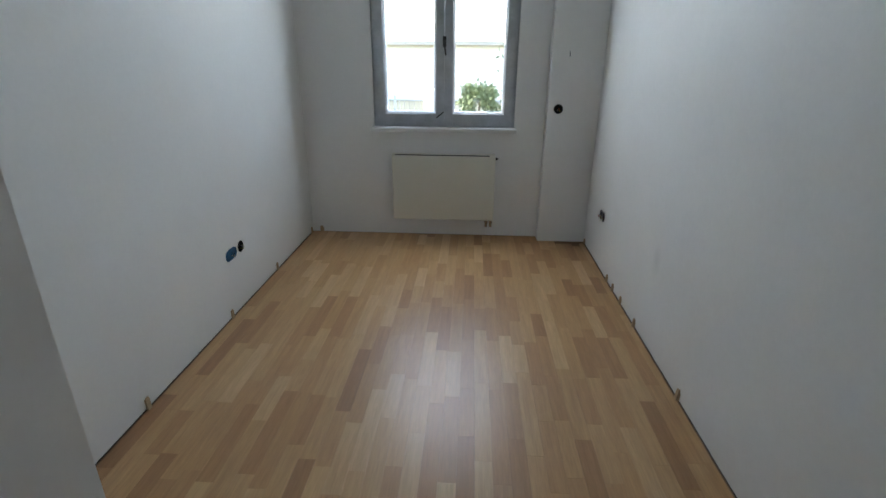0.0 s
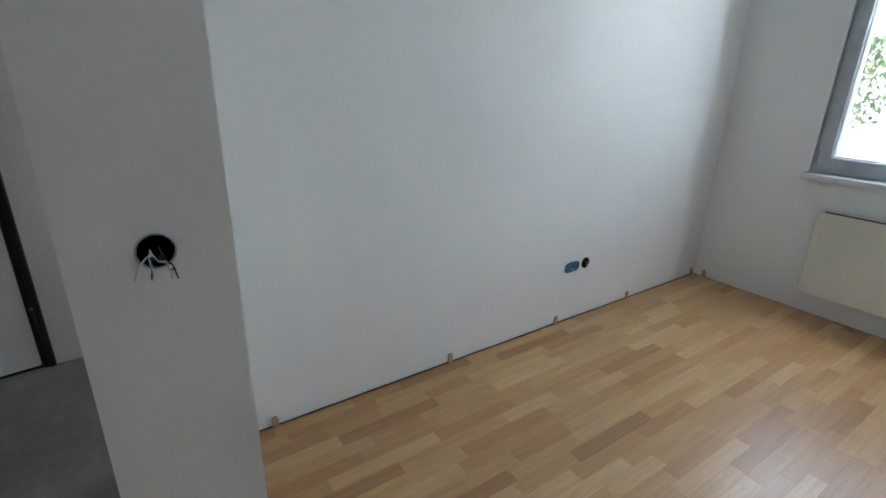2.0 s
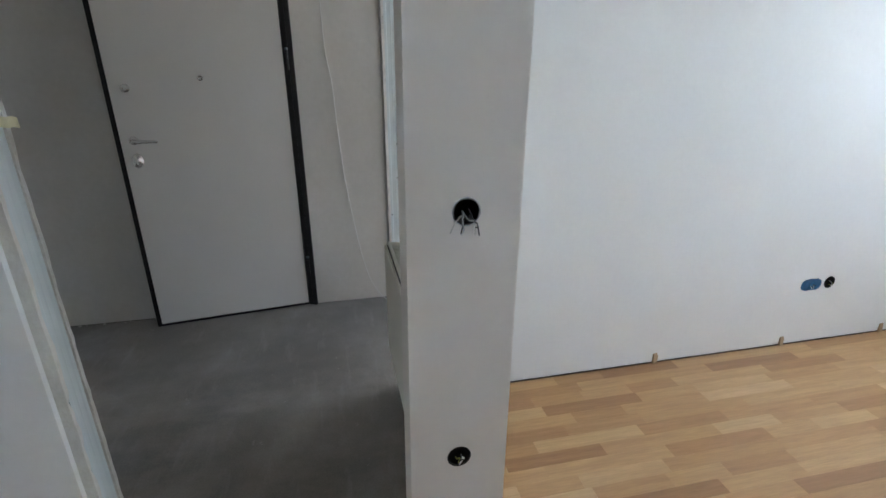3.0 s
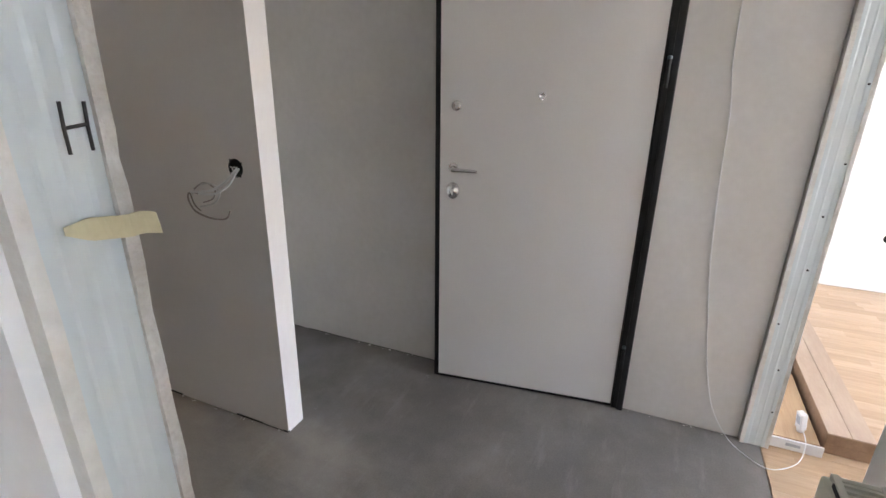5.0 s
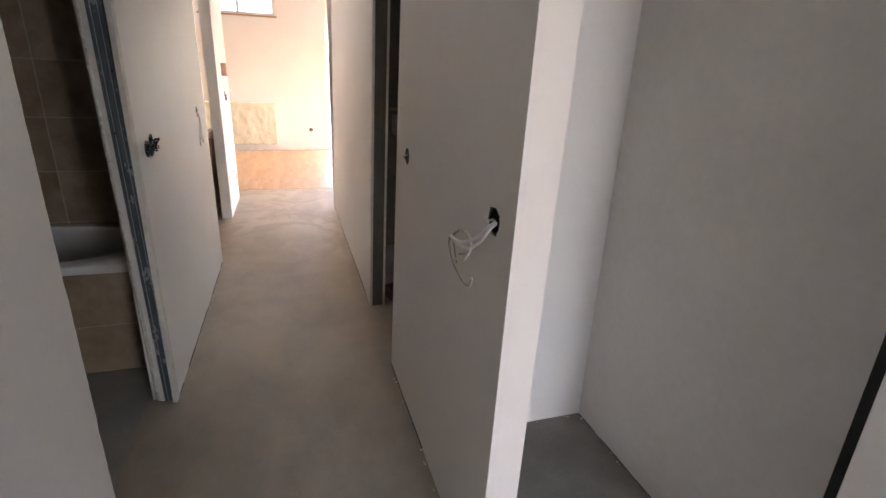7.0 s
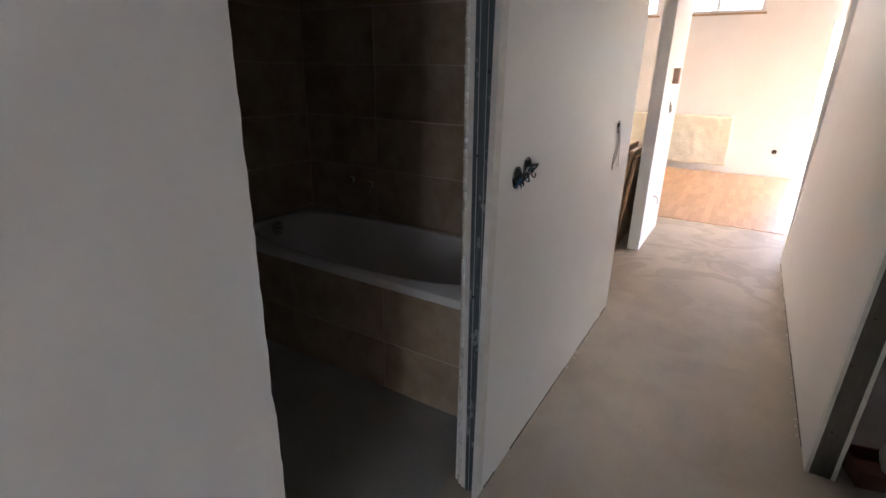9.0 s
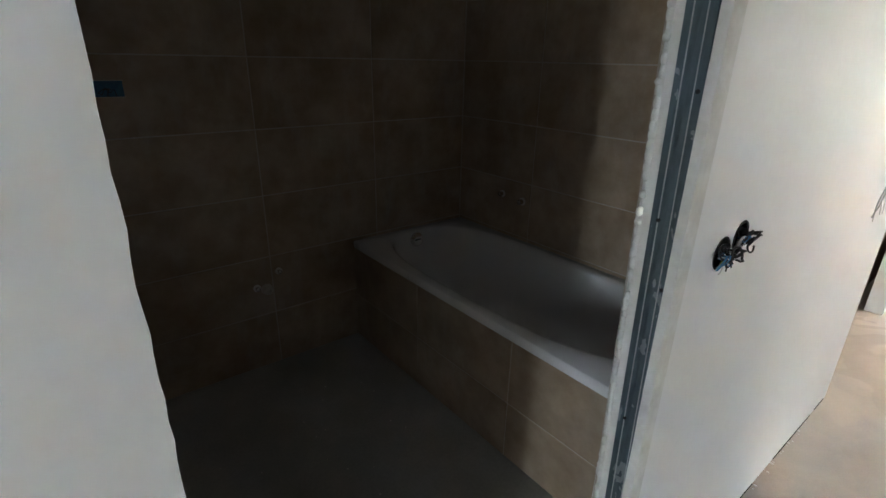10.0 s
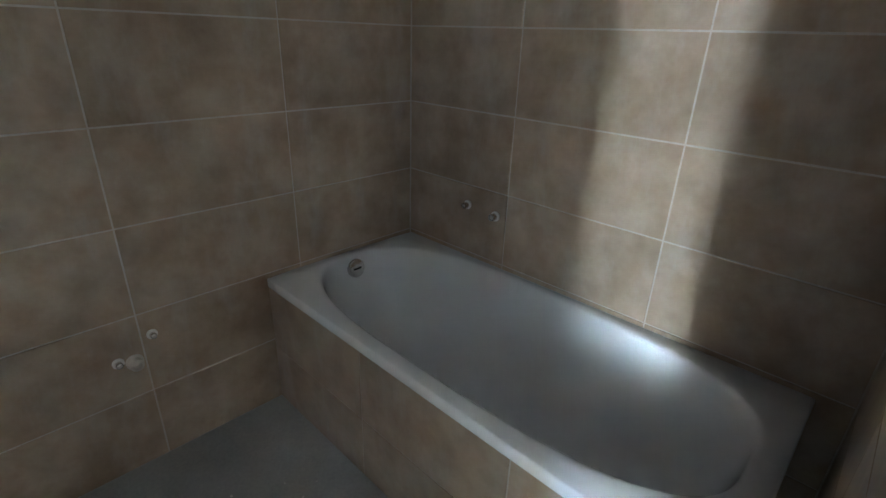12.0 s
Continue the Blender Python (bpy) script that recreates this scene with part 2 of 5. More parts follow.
def oak_material(name, tones):
    m, nt, b = nodes_of(name)
    rnd = piece_random(nt)
    g = nt.nodes.new("ShaderNodeNewGeometry")
    add = nt.nodes.new("ShaderNodeVectorMath")
    add.operation = "ADD"
    comb = nt.nodes.new("ShaderNodeCombineXYZ")
    for k in range(3):
        nt.links.new(maths(nt, "MULTIPLY", rnd, 37.0 + 11 * k), comb.inputs[k])
    nt.links.new(g.outputs["Position"], add.inputs[0])
    nt.links.new(comb.outputs[0], add.inputs[1])
    st = nt.nodes.new("ShaderNodeMapping")
    st.inputs["Scale"].default_value = (14, 0.9, 14)
    nt.links.new(add.outputs[0], st.inputs["Vector"])
    grain = noise_node(nt, 3.0, 6, 0.65, st.outputs[0])
    fine = noise_node(nt, 14.0, 3, 0.6, st.outputs[0])
    tone = ramp(nt, rnd, tones)
    col = mix(nt, 0.55, tone, ramp(nt, grain, [(0.3, (0.62, 0.56, 0.5)), (0.7, (1.0, 1.0, 1.0))]), "MULTIPLY")
    col = mix(nt, 0.25, col, ramp(nt, fine, [(0.35, (0.6, 0.55, 0.5)), (0.6, (1.0, 1.0, 1.0))]), "MULTIPLY")
    nt.links.new(col, b.inputs["Base Color"])
    nt.links.new(maths(nt, "ADD", 0.31, maths(nt, "MULTIPLY", fine, 0.14)), b.inputs["Roughness"])
    b.inputs["Coat Weight"].default_value = 0.10
    b.inputs["Coat Roughness"].default_value = 0.34
    bump(nt, b, fine, 0.05, 0.001)
    return m


def tile_material():
    m, nt, b = nodes_of("stone_look_tile")
    rnd = piece_random(nt)
    g = nt.nodes.new("ShaderNodeNewGeometry")
    add = nt.nodes.new("ShaderNodeVectorMath")
    add.operation = "ADD"
    comb = nt.nodes.new("ShaderNodeCombineXYZ")
    for k in range(3):
        nt.links.new(maths(nt, "MULTIPLY", rnd, 23.0 + 7 * k), comb.inputs[k])
    nt.links.new(g.outputs["Position"], add.inputs[0])
    nt.links.new(comb.outputs[0], add.inputs[1])
    cloud = noise_node(nt, 4.0, 6, 0.62, add.outputs[0])
    patch = noise_node(nt, 11.0, 5, 0.6, add.outputs[0])
    grit = noise_node(nt, 120, 2, 0.5, add.outputs[0])
    col = ramp(nt, cloud, [(0.3, (0.33, 0.245, 0.168)), (0.5, (0.435, 0.335, 0.24)), (0.72, (0.53, 0.435, 0.335))])
    col = mix(nt, 0.45, col, ramp(nt, patch, [(0.3, (0.66, 0.6, 0.54)), (0.6, (1.0, 1.0, 1.0))]), "MULTIPLY")
    wipe = nt.nodes.new("ShaderNodeMapRange")
    wipe.inputs["From Min"].default_value, wipe.inputs["From Max"].default_value = 0.52, 0.80
    wipe.inputs["To Max"].default_value = 0.55
    nt.links.new(noise_node(nt, 6.0, 6, 0.68, position(nt, (1, 1, 0.3))), wipe.inputs["Value"])
    col = mix(nt, wipe.outputs[0], col, (0.51, 0.48, 0.43))
    nt.links.new(col, b.inputs["Base Color"])
    nt.links.new(maths(nt, "ADD", 0.24, maths(nt, "MULTIPLY", patch, 0.24)), b.inputs["Roughness"])
    bump(nt, b, maths(nt, "ADD", patch, maths(nt, "MULTIPLY", grit, 0.3)), 0.12, 0.003)
    return m


def glass_material():
    m, nt, b = nodes_of("window_glass")
    b.inputs["Transmission Weight"].default_value = 1.0
    b.inputs["Roughness"].default_value = 0.02
    b.inputs["IOR"].default_value = 1.45
    b.inputs["Base Color"].default_value = (0.97, 0.99, 0.98, 1)
    return m


BATHSCREED = surface("bathroom_screed", (0.32, 0.325, 0.31), (0.50, 0.505, 0.48), 2.5, 0.45, fine=80, relief=0.06)
SMUDGED = smudged_paint()
OAK = oak_material("oak_parquet", [(0.0, (0.40, 0.205, 0.085)), (0.10, (0.49, 0.268, 0.112)), (0.45, (0.575, 0.335, 0.148)), (0.8, (0.63, 0.385, 0.18)), (1.0, (0.72, 0.475, 0.25))])
# oak with the side room's window glare painted into its tones
PALEOAK = oak_material("glare_pale_oak", [(0.0, (0.54, 0.37, 0.225)), (0.5, (0.60, 0.425, 0.27)), (1.0, (0.66, 0.49, 0.335))])
# oak with tones washed out to stand for the bright living room light
ROSYOAK = oak_material("overlit_rosy_oak", [(0.0, (0.56, 0.33, 0.18)), (0.5, (0.615, 0.375, 0.21)), (1.0, (0.68, 0.44, 0.265))])
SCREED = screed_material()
TILE = tile_material()
GLASS = glass_material()

# ---------------- mesh helpers ----------------
def mesh_object(name, bm, material, smooth=False):
    me = bpy.data.meshes.new(name)
    bmesh.ops.recalc_face_normals(bm, faces=bm.faces)
    if smooth:
        for f in bm.faces:
            f.smooth = True
    bm.to_mesh(me)
    bm.free()
    me.materials.append(material)
    return new(name, me)


def part(name, bm, material, parent, label="", smooth=False):
    ob = mesh_object(name, bm, material, smooth)
    ob.parent = parent
    ob.matrix_parent_inverse = parent.matrix_world.inverted() if False else Matrix.Identity(4)
    return tagged(ob, label=label)


def thing(name, label, category, m=None, group="", kind=""):
    ob = new(name)
    ob.empty_display_size = 0.1
    if m is not None:
        ob.matrix_basis = m
    return tagged(ob, label, category, group, kind)


def cuboid(bm, x0, x1, y0, y1, z0, z1, m=None):
    vs = [bm.verts.new(Vector((x, y, z)) if m is None else m @ Vector((x, y, z))) for x in (x0, x1) for y in (y0, y1) for z in (z0, z1)]
    for q in ((0, 1, 3, 2), (4, 6, 7, 5), (0, 4, 5, 1), (2, 3, 7, 6), (0, 2, 6, 4), (1, 5, 7, 3)):
        bm.faces.new([vs[i] for i in q])
    return vs


def box(x0, x1, y0, y1, z0, z1, bevel=0.0, segs=2):
    bm = bmesh.new()
    cuboid(bm, x0, x1, y0, y1, z0, z1)
    if bevel:
        bmesh.ops.bevel(bm, geom=bm.edges[:], offset=bevel, segments=segs, affect="EDGES", profile=0.6)
    return bm


def tube(points, r, sides=8, bm=None, closed_ends=True):
    """A round cable or bar through the points."""
    bm = bm or bmesh.new()
    pts = [Vector(p) for p in points]
    rings, up = [], None
    for i, p in enumerate(pts):
        d = (pts[min(i + 1, len(pts) - 1)] - pts[max(i - 1, 0)]).normalized()
        if up is None:
            up = d.orthogonal().normalized()
        up = (up - d * up.dot(d)).normalized()
        side = d.cross(up)
        rad = r(i / (len(pts) - 1)) if callable(r) else r
        rings.append([bm.verts.new(p + (up * math.cos(a) + side * math.sin(a)) * rad) for a in [2 * math.pi * k / sides for k in range(sides)]])
    for a, c in zip(rings, rings[1:]):
        for k in range(sides):
            bm.faces.new([a[k], a[(k + 1) % sides], c[(k + 1) % sides], c[k]])
    if closed_ends:
        bm.faces.new(rings[0][::-1])
        bm.faces.new(rings[-1])
    return bm


def smooth_path(points, steps=6):
    """A rounded line through the points."""
    pts = [Vector(p) for p in points]
    out = []
    for i in range(len(pts) - 1):
        p0, p1, p2, p3 = pts[max(i - 1, 0)], pts[i], pts[i + 1], pts[min(i + 2, len(pts) - 1)]
        for k in range(steps):
            t = k / steps
            out.append(0.5 * ((2 * p1) + (p2 - p0) * t + (2 * p0 - 5 * p1 + 4 * p2 - p3) * t * t + (3 * p1 - p0 - 3 * p2 + p3) * t ** 3))
    return out + [pts[-1]]


def lathe(profile, sides=24, bm=None, m=None):
    """A turned shape round the z axis from (radius, z) pairs."""
    bm = bm or bmesh.new()
    rings = []
    for r, z in profile:
        ring = [Vector((r * math.cos(2 * math.pi * k / sides), r * math.sin(2 * math.pi * k / sides), z)) for k in range(sides)]
        rings.append([bm.verts.new(m @ v if m else v) for v in ring])
    for a, c in zip(rings, rings[1:]):
        for k in range(sides):
            bm.faces.new([a[k], a[(k + 1) % sides], c[(k + 1) % sides], c[k]])
    bm.faces.new(rings[0][::-1])
    bm.faces.new(rings[-1])
    return bm


def wall(name, axis, w0, w1, u0, u1, v0, v1, material, label, openings=(), rounds=(), back=1):
    """A wall w0..w1 thick along axis, from u0 to u1 along the other one and v0 to v1 high. openings: (u0, u1, v0, v1) through it.
    rounds: (u, v, radius) holes in its face at w1 (back=1) or w0 (back=0), 5 cm deep."""
    half = 0.06
    us = sorted({u0, u1, *[o[0] for o in openings], *[o[1] for o in openings], *[r[0] - r[2] - half * 0.3 for r in rounds], *[r[0] + r[2] + half * 0.3 for r in rounds]})
    vs = sorted({v0, v1, *[o[2] for o in openings], *[o[3] for o in openings], *[r[1] - r[2] - half * 0.3 for r in rounds], *[r[1] + r[2] + half * 0.3 for r in rounds]})
    us, vs = [u for u in us if u0 <= u <= u1], [v for v in vs if v0 <= v <= v1]
    bm = bmesh.new()

    def at(w, u, v):
        return (w, u, v) if axis == "x" else (u, w, v)

    cache = {}

    def vert(w, u, v):
        key = (round(w, 5), round(u, 5), round(v, 5))
        if key not in cache:
            cache[key] = bm.verts.new(at(w, u, v))
        return cache[key]

    def solid(i, j):
        if not (0 <= i < len(us) - 1 and 0 <= j < len(vs) - 1):
            return False
        cu, cv = (us[i] + us[i + 1]) / 2, (vs[j] + vs[j + 1]) / 2
        return not any(o[0] < cu < o[1] and o[2] < cv < o[3] for o in openings)

    face = w1 if back == 1 else w0
    for i in range(len(us) - 1):
        for j in range(len(vs) - 1):
            if not solid(i, j):
                continue
            a, b2, c, d = us[i], us[i + 1], vs[j], vs[j + 1]
            hole = next((r for r in rounds if a < r[0] < b2 and c < r[1] < d and b2 - a < 2.5 * r[2] + 0.08 and d - c < 2.5 * r[2] + 0.08), None)
            for w in (w0, w1):
                if hole and w == face:
                    n = 24
                    ring = [vert(w, hole[0] + hole[2] * math.cos(2 * math.pi * k / n), hole[1] + hole[2] * math.sin(2 * math.pi * k / n)) for k in range(n)]
                    corners = [vert(w, b2, d), vert(w, a, d), vert(w, a, c), vert(w, b2, c)]
                    for q in range(4):
                        k0 = 3 + 6 * q
                        for s in range(6):
                            bm.faces.new([corners[q], ring[(k0 + s - 6) % n], ring[(k0 + s - 5) % n]])
                        bm.faces.new([corners[q], ring[k0 % n], corners[(q + 1) % 4]])
                    deep = face - 0.05 if back == 1 else face + 0.05
                    inner = [vert(deep, hole[0] + hole[2] * math.cos(2 * math.pi * k / n), hole[1] + hole[2] * math.sin(2 * math.pi * k / n)) for k in range(n)]
                    for k in range(n):
                        bm.faces.new([ring[k], ring[(k + 1) % n], inner[(k + 1) % n], inner[k]])
                    bm.faces.new(inner)
                else:
                    bm.faces.new([vert(w, a, c), vert(w, b2, c), vert(w, b2, d), vert(w, a, d)])
            for (di, dj, p, q) in ((-1, 0, (a, c), (a, d)), (1, 0, (b2, c), (b2, d)), (0, -1, (a, c), (b2, c)), (0, 1, (a, d), (b2, d))):
                if not solid(i + di, j + dj):
                    bm.faces.new([vert(w0, *p), vert(w0, *q), vert(w1, *q), vert(w1, *p)])
    return tagged(mesh_object(name, bm, material), label, "wall", kind="structure")


def slab(name, x0, x1, y0, y1, z0, z1, material, label, category):
    return tagged(mesh_object(name, box(x0, x1, y0, y1, z0, z1), material), label, category, kind="structure")


def facing(x, y, z, nx, ny):
    """A pose at a wall: local z points out of the wall, local y up."""
    zdir = Vector((nx, ny, 0))
    xdir = Vector((0, 0, 1)).cross(zdir)
    m = Matrix((xdir, Vector((0, 0, 1)), zdir)).transposed().to_4x4()
    m.translation = (x, y, z)
    return m


H = 3.2  # ceiling height
DOOR = 2.38  # height of the inner door openings, tops out of view, raised to pass more light

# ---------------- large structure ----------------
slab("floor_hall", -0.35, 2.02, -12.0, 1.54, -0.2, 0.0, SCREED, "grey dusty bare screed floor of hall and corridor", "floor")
slab("floor_bathroom", 2.02, 4.2, -2.96, 0.0, -0.2, -0.002, BATHSCREED, "dark grey bare screed bathroom floor", "floor")
slab("floor_storage", -2.0, 0.70, -5.3, -1.25, -0.201, -0.003, SCREED, "dusty screed floor of the dark storage room", "floor")
slab("subfloor_bedroom", 1.0, 3.7, 0.0, 5.5, -0.2, -0.014, CARTON, "dark underlay below the bedroom parquet", "floor")
slab("subfloor_side_room", -2.4, 1.02, 1.54, 6.0, -0.2, -0.014, CARTON, "dark underlay below the side room parquet", "floor")
slab("subfloor_living", -3.5, 6.0, -12.0, -2.95, -0.4, -0.004, SCREED, "grey screed base below the living room floor", "floor")
slab("ceiling", -3.6, 6.2, -12.2, 5.6, H, H + 0.2, CEILING, "plain white painted ceiling", "ceiling")
# two low ceilings out of view, added to bounce more light below them
slab("bounce_ceiling_hall", -0.25, 1.885, -5.314, 1.46, 2.50, 2.54, CEILING, "unseen white ceiling added low over hall and corridor to bounce light", "ceiling")
slab("bounce_ceiling_bathroom", 2.012, 3.83, -2.834, -0.125, 2.40, 2.44, CEILING, "unseen white ceiling added low over the bathroom to bounce light", "ceiling")

# entry side
wall("wall_entry", "x", -0.25, 0.0, -1.25, 1.455, 0, H, PLASTER, "white plastered wall around the entrance door", openings=[(-0.05, 0.955, 0, 2.14)])
wall("wall_alcove_side", "y", -1.25, -1.132, 0.0, 0.709, 0, H, PAINT, "white wall at the end of the alcove")
# unseen landing, added to stop daylight leaking past the door; walls coloured dark
wall("light_stop_landing", "x", -1.6, -1.5, -1.3, 1.5, 0, H, SHADE, "unseen landing wall added to stop light, coloured dark")
wall("light_stop_landing_side", "y", -1.35, -1.251, -1.5, -0.25, 0, H, SHADE, "unseen landing side wall added to stop light, coloured dark")
slab("light_stop_landing_floor", -1.6, -0.35, -1.35, 1.46, -0.2, -0.001, SCREED, "unseen landing floor added to stop light", "floor")
wall("wall_storage_divider", "x", 0.709, 0.811, -5.314, -0.42, 0, H, WARMWHITE, "warm white drywall between corridor and storage room",
     openings=[(-2.575, -1.775, 0, DOOR)], rounds=[(-0.545, 1.195, 0.036), (-1.548, 1.205, 0.036)])
# storage walls are coloured dark, in place of real shade
wall("wall_storage_back", "x", -1.9, -1.8, -5.4, -1.25, 0, H, SHADE, "storage room back wall, coloured dark for its shade")
wall("wall_storage_south", "y", -5.414, -5.314, -1.9, 0.811, 0, H, PAINT, "white wall between storage and living room")
wall("wall_storage_inner", "y", -3.9, -3.8, -1.8, 0.709, 0, H, SHADE, "storage room end wall, coloured dark for its shade")
LEAN = Matrix(((1, 0, -0.019, 0), (0, 1, 0, 0), (0, 0, 1, 0), (0, 0, 0, 1)))  # this wall stands out of plumb
bpy.data.objects["wall_storage_divider"].data.transform(LEAN)
# corridor wall with the bathroom door
wall("wall_bathroom_front", "x", 1.885, 2.0, -3.64, 0.445, 0, H, PAINT, "white drywall between corridor and bathroom",
     openings=[(-1.735, -0.84, 0, DOOR)], rounds=[(-1.872, 1.195, 0.036), (-1.955, 1.215, 0.036), (-3.262, 1.25, 0.034)], back=0)
wall("wall_pillar", "x", 1.885, 2.01, 1.283, 1.574, 0, H, WARMWHITE, "warm white wall stub beside the bedroom door",
     rounds=[(1.438 - 0.005 * 1.197, 1.197, 0.036), (1.43 - 0.005 * 0.44, 0.44, 0.036)])
bpy.data.objects["wall_pillar"].data.transform(Matrix(((1, 0, 0, 0), (0, 1, 0.005, 0), (0, 0, 1, 0), (0, 0, 0, 1))))  # out of plumb
wall("wall_hall_north", "y", 1.46, 1.573, 1.03, 1.885, 0, H, WARMWHITE, "warm white hall wall between two doors", rounds=[(1.154, 1.185, 0.036)], back=0)
wall("wall_hall_north_stub", "y", 1.46, 1.57, -2.3, 0.012, 0, H, PAINT, "white wall between entrance and side room")
wall("wall_lintel_side_room", "y", 1.461, 1.569, 0.012, 1.03, DOOR, H, PAINT, "white wall above the side room door")
wall("wall_lintel_bedroom", "x", 1.886, 2.0, 0.445, 1.285, DOOR, H, PAINT, "white wall above the bedroom door")
# bedroom
wall("wall_bedroom_west", "x", 1.03, 1.13, 1.573, 5.215, 0, H, PAINT, "white painted long bedroom wall", rounds=[(3.825, 0.378, 0.036)])
wall("wall_bedroom_east", "x", 3.545, 3.66, -0.12, 5.215, 0, H, SMUDGED, "white painted long bedroom wall with a faint smudge",
     rounds=[(4.66, 0.385, 0.034), (4.59, 0.385, 0.034)], back=0)
wall("wall_bedroom_south", "y", -0.12, 0.0, 2.0, 3.545, 0, H, PAINT, "white wall between bedroom and bathroom")
# last opening is unseen, added in the side room to pass light to the hall
wall("wall_window", "y", 5.215, 5.55, -2.5, 3.85, 0, H, PAINT, "white window wall of the bedroom", openings=[(1.735, 2.90, 0.93, 2.42), (-1.35, -0.85, 0.45, 2.45), (-0.07, 0.77, 0.45, 2.45)])
wall("wall_column", "y", 5.10, 5.2149, 3.145, 3.5449, 0, H, PAINT, "white boxed pipe column in the bedroom corner", rounds=[(3.229, 1.111, 0.036)], back=0)
# side room
wall("wall_side_room_west", "x", -2.35, -2.23, 1.57, 5.215, 0, H, PAINT, "white wall of the side room", rounds=[(2.66, 0.42, 0.034), (2.58, 0.42, 0.034)])
# bathroom
wall("wall_bathroom_south", "y", -2.96, -2.839, 2.0, 3.95, 0, H, GROUT, "wall behind the bathtub tiles")
wall("wall_bathroom_east", "x", 3.834, 3.95, -2.839, 0.0, 0, H, GROUT, "wall behind the bathroom tiles")
wall("wall_bathroom_box", "x", 3.634, 3.834, -0.864, -0.12, 0, H, GROUT, "boxed installation wall behind tiles")
# living room
wall("wall_partition", "x", 1.931, 2.03, -5.95, -4.99, 0, H, PAINT, "white partition stub in the living room", rounds=[(-5.50, 1.27, 0.034)], back=0)
wall("wall_living_south", "y", -10.3, -10.0, 0.486, 6.0, 0, H, PAINT, "white far living room wall with high windows",
     openings=[(1.40, 2.70, 2.48, 3.12), (2.93, 4.3, 2.48, 3.12)], rounds=[(0.846, 0.41, 0.036)], back=1)
wall("wall_living_recess", "x", 0.486, 0.60, -11.4, -10.3, 0, H, PAINT, "white side of the living room recess")
wall("wall_living_far", "y", -11.7, -11.4, -3.2, 0.60, 0, H, PAINT, "white wall of the living room recess", openings=[(-1.30, 0.40, 0.05, 2.45)])
# both openings are out of view, added and sized to light the living room
wall("wall_living_west", "x", -3.5, -3.2, -11.7, -5.4, 0, H, PAINT, "white living room wall with unseen openings added for daylight", openings=[(-11.2, -9.6, 0.9, 2.3), (-8.6, -7.2, 0.9, 2.3)])
wall("wall_living_east", "x", 5.7, 6.0, -10.0, -2.96, 0, H, PAINT, "white living room wall")
wall("wall_living_north", "y", -2.96, -2.85, 3.95, 6.0, 0, H, PAINT, "white living room wall")
wall("wall_storage_south_west", "y", -5.414, -5.30, -3.5, -1.9, 0, H, PAINT, "white living room wall")

# ---------------- jambs: board edges and steel studs ----------------
def ragged(name, axis, a0, a1, f0, f1, z0, z1, material, label, seed, rough=0.003, steps=90):
    """An upright strip from a0 to a1 across, from f0 to its worn front at f1. axis: the way its front looks."""
    rng = random.Random(seed)
    bm = bmesh.new()
    rows = []
    sgn = 1 if f1 > f0 else -1
    wander = 0.0
    for i in range(steps + 1):
        z = z0 + (z1 - z0) * i / steps
        wander = 0.7 * wander + rng.uniform(-rough, rough)
        bite = -sgn * rng.uniform(0, 3 * rough) if rng.random() < 0.08 else 0
        row = []
        for a, f in ((a0, f0), (a0, f1 + wander + bite), (a1, f1 + wander * 0.5 + rng.uniform(-rough, rough) * 0.4), (a1, f0)):
            row.append(bm.verts.new((f, a, z) if axis == "x" else (a, f, z)))
        rows.append(row)
    for r, s in zip(rows, rows[1:]):
        for k in range(4):
            bm.faces.new([r[k], r[(k + 1) % 4], s[(k + 1) % 4], s[k]])
    bm.faces.new(rows[0][::-1])
    bm.faces.new(rows[-1])
    return tagged(mesh_object(name, bm, material), label, "trim", kind="structure")


def stud(name, axis, a0, a1, f0, f1, label, screws, seed, material=None):
    """A steel stud closing a wall end, with rolled grooves and screw heads."""
    rng = random.Random(seed)
    bm = bmesh.new()
    cuts = [a0, a0 + 0.012, a0 + 0.017, (a0 + a1) / 2 - 0.005, (a0 + a1) / 2, (a0 + a1) / 2 + 0.005, a1 - 0.017, a1 - 0.012, a1]
    depth = [0, 0, -0.0015, -0.0015, -0.0005, -0.0015, -0.0015, 0, 0]
    sgn = 1 if f1 > f0 else -1
    prof = [(a, f1 + sgn * d) for a, d in zip(cuts, depth)] + [(a1, f0), (a0, f0)]
    rings = [[bm.verts.new((f, a, z) if axis == "x" else (a, f, z)) for a, f in prof] for z in (0.0, DOOR)]
    n = len(prof)
    for k in range(n):
        bm.faces.new([rings[0][k], rings[0][(k + 1) % n], rings[1][(k + 1) % n], rings[1][k]])
    ob = tagged(mesh_object(name, bm, material or STEEL), label, "trim", kind="structure")
    for i in range(screws):
        z = 0.22 + 1.75 * i / max(1, screws - 1) + rng.uniform(-0.06, 0.06)
        a = rng.choice((a0 + 0.008, a1 - 0.008, (a0 + a1) / 2 + 0.012))
        way = {("x", 1): (1, 0), ("x", -1): (-1, 0), ("y", 1): (0, 1), ("y", -1): (0, -1)}[(axis, sgn)]
        m = facing(*((f1, a, z) if axis == "x" else (a, f1, z)), *way)
        part("screw", lathe([(0.0005, 0.0022), (0.004, 0.0016), (0.0043, -0.002)], 10, m=m), RUBBER, ob)
    return ob


# bedroom door, southern jamb with the marked stud
stud("trim_stud_bedroom", "y", 1.899, 1.968, 0.44, 0.466, "pale stud closing the wall beside the bedroom door", 0, 1, PALESTEEL)
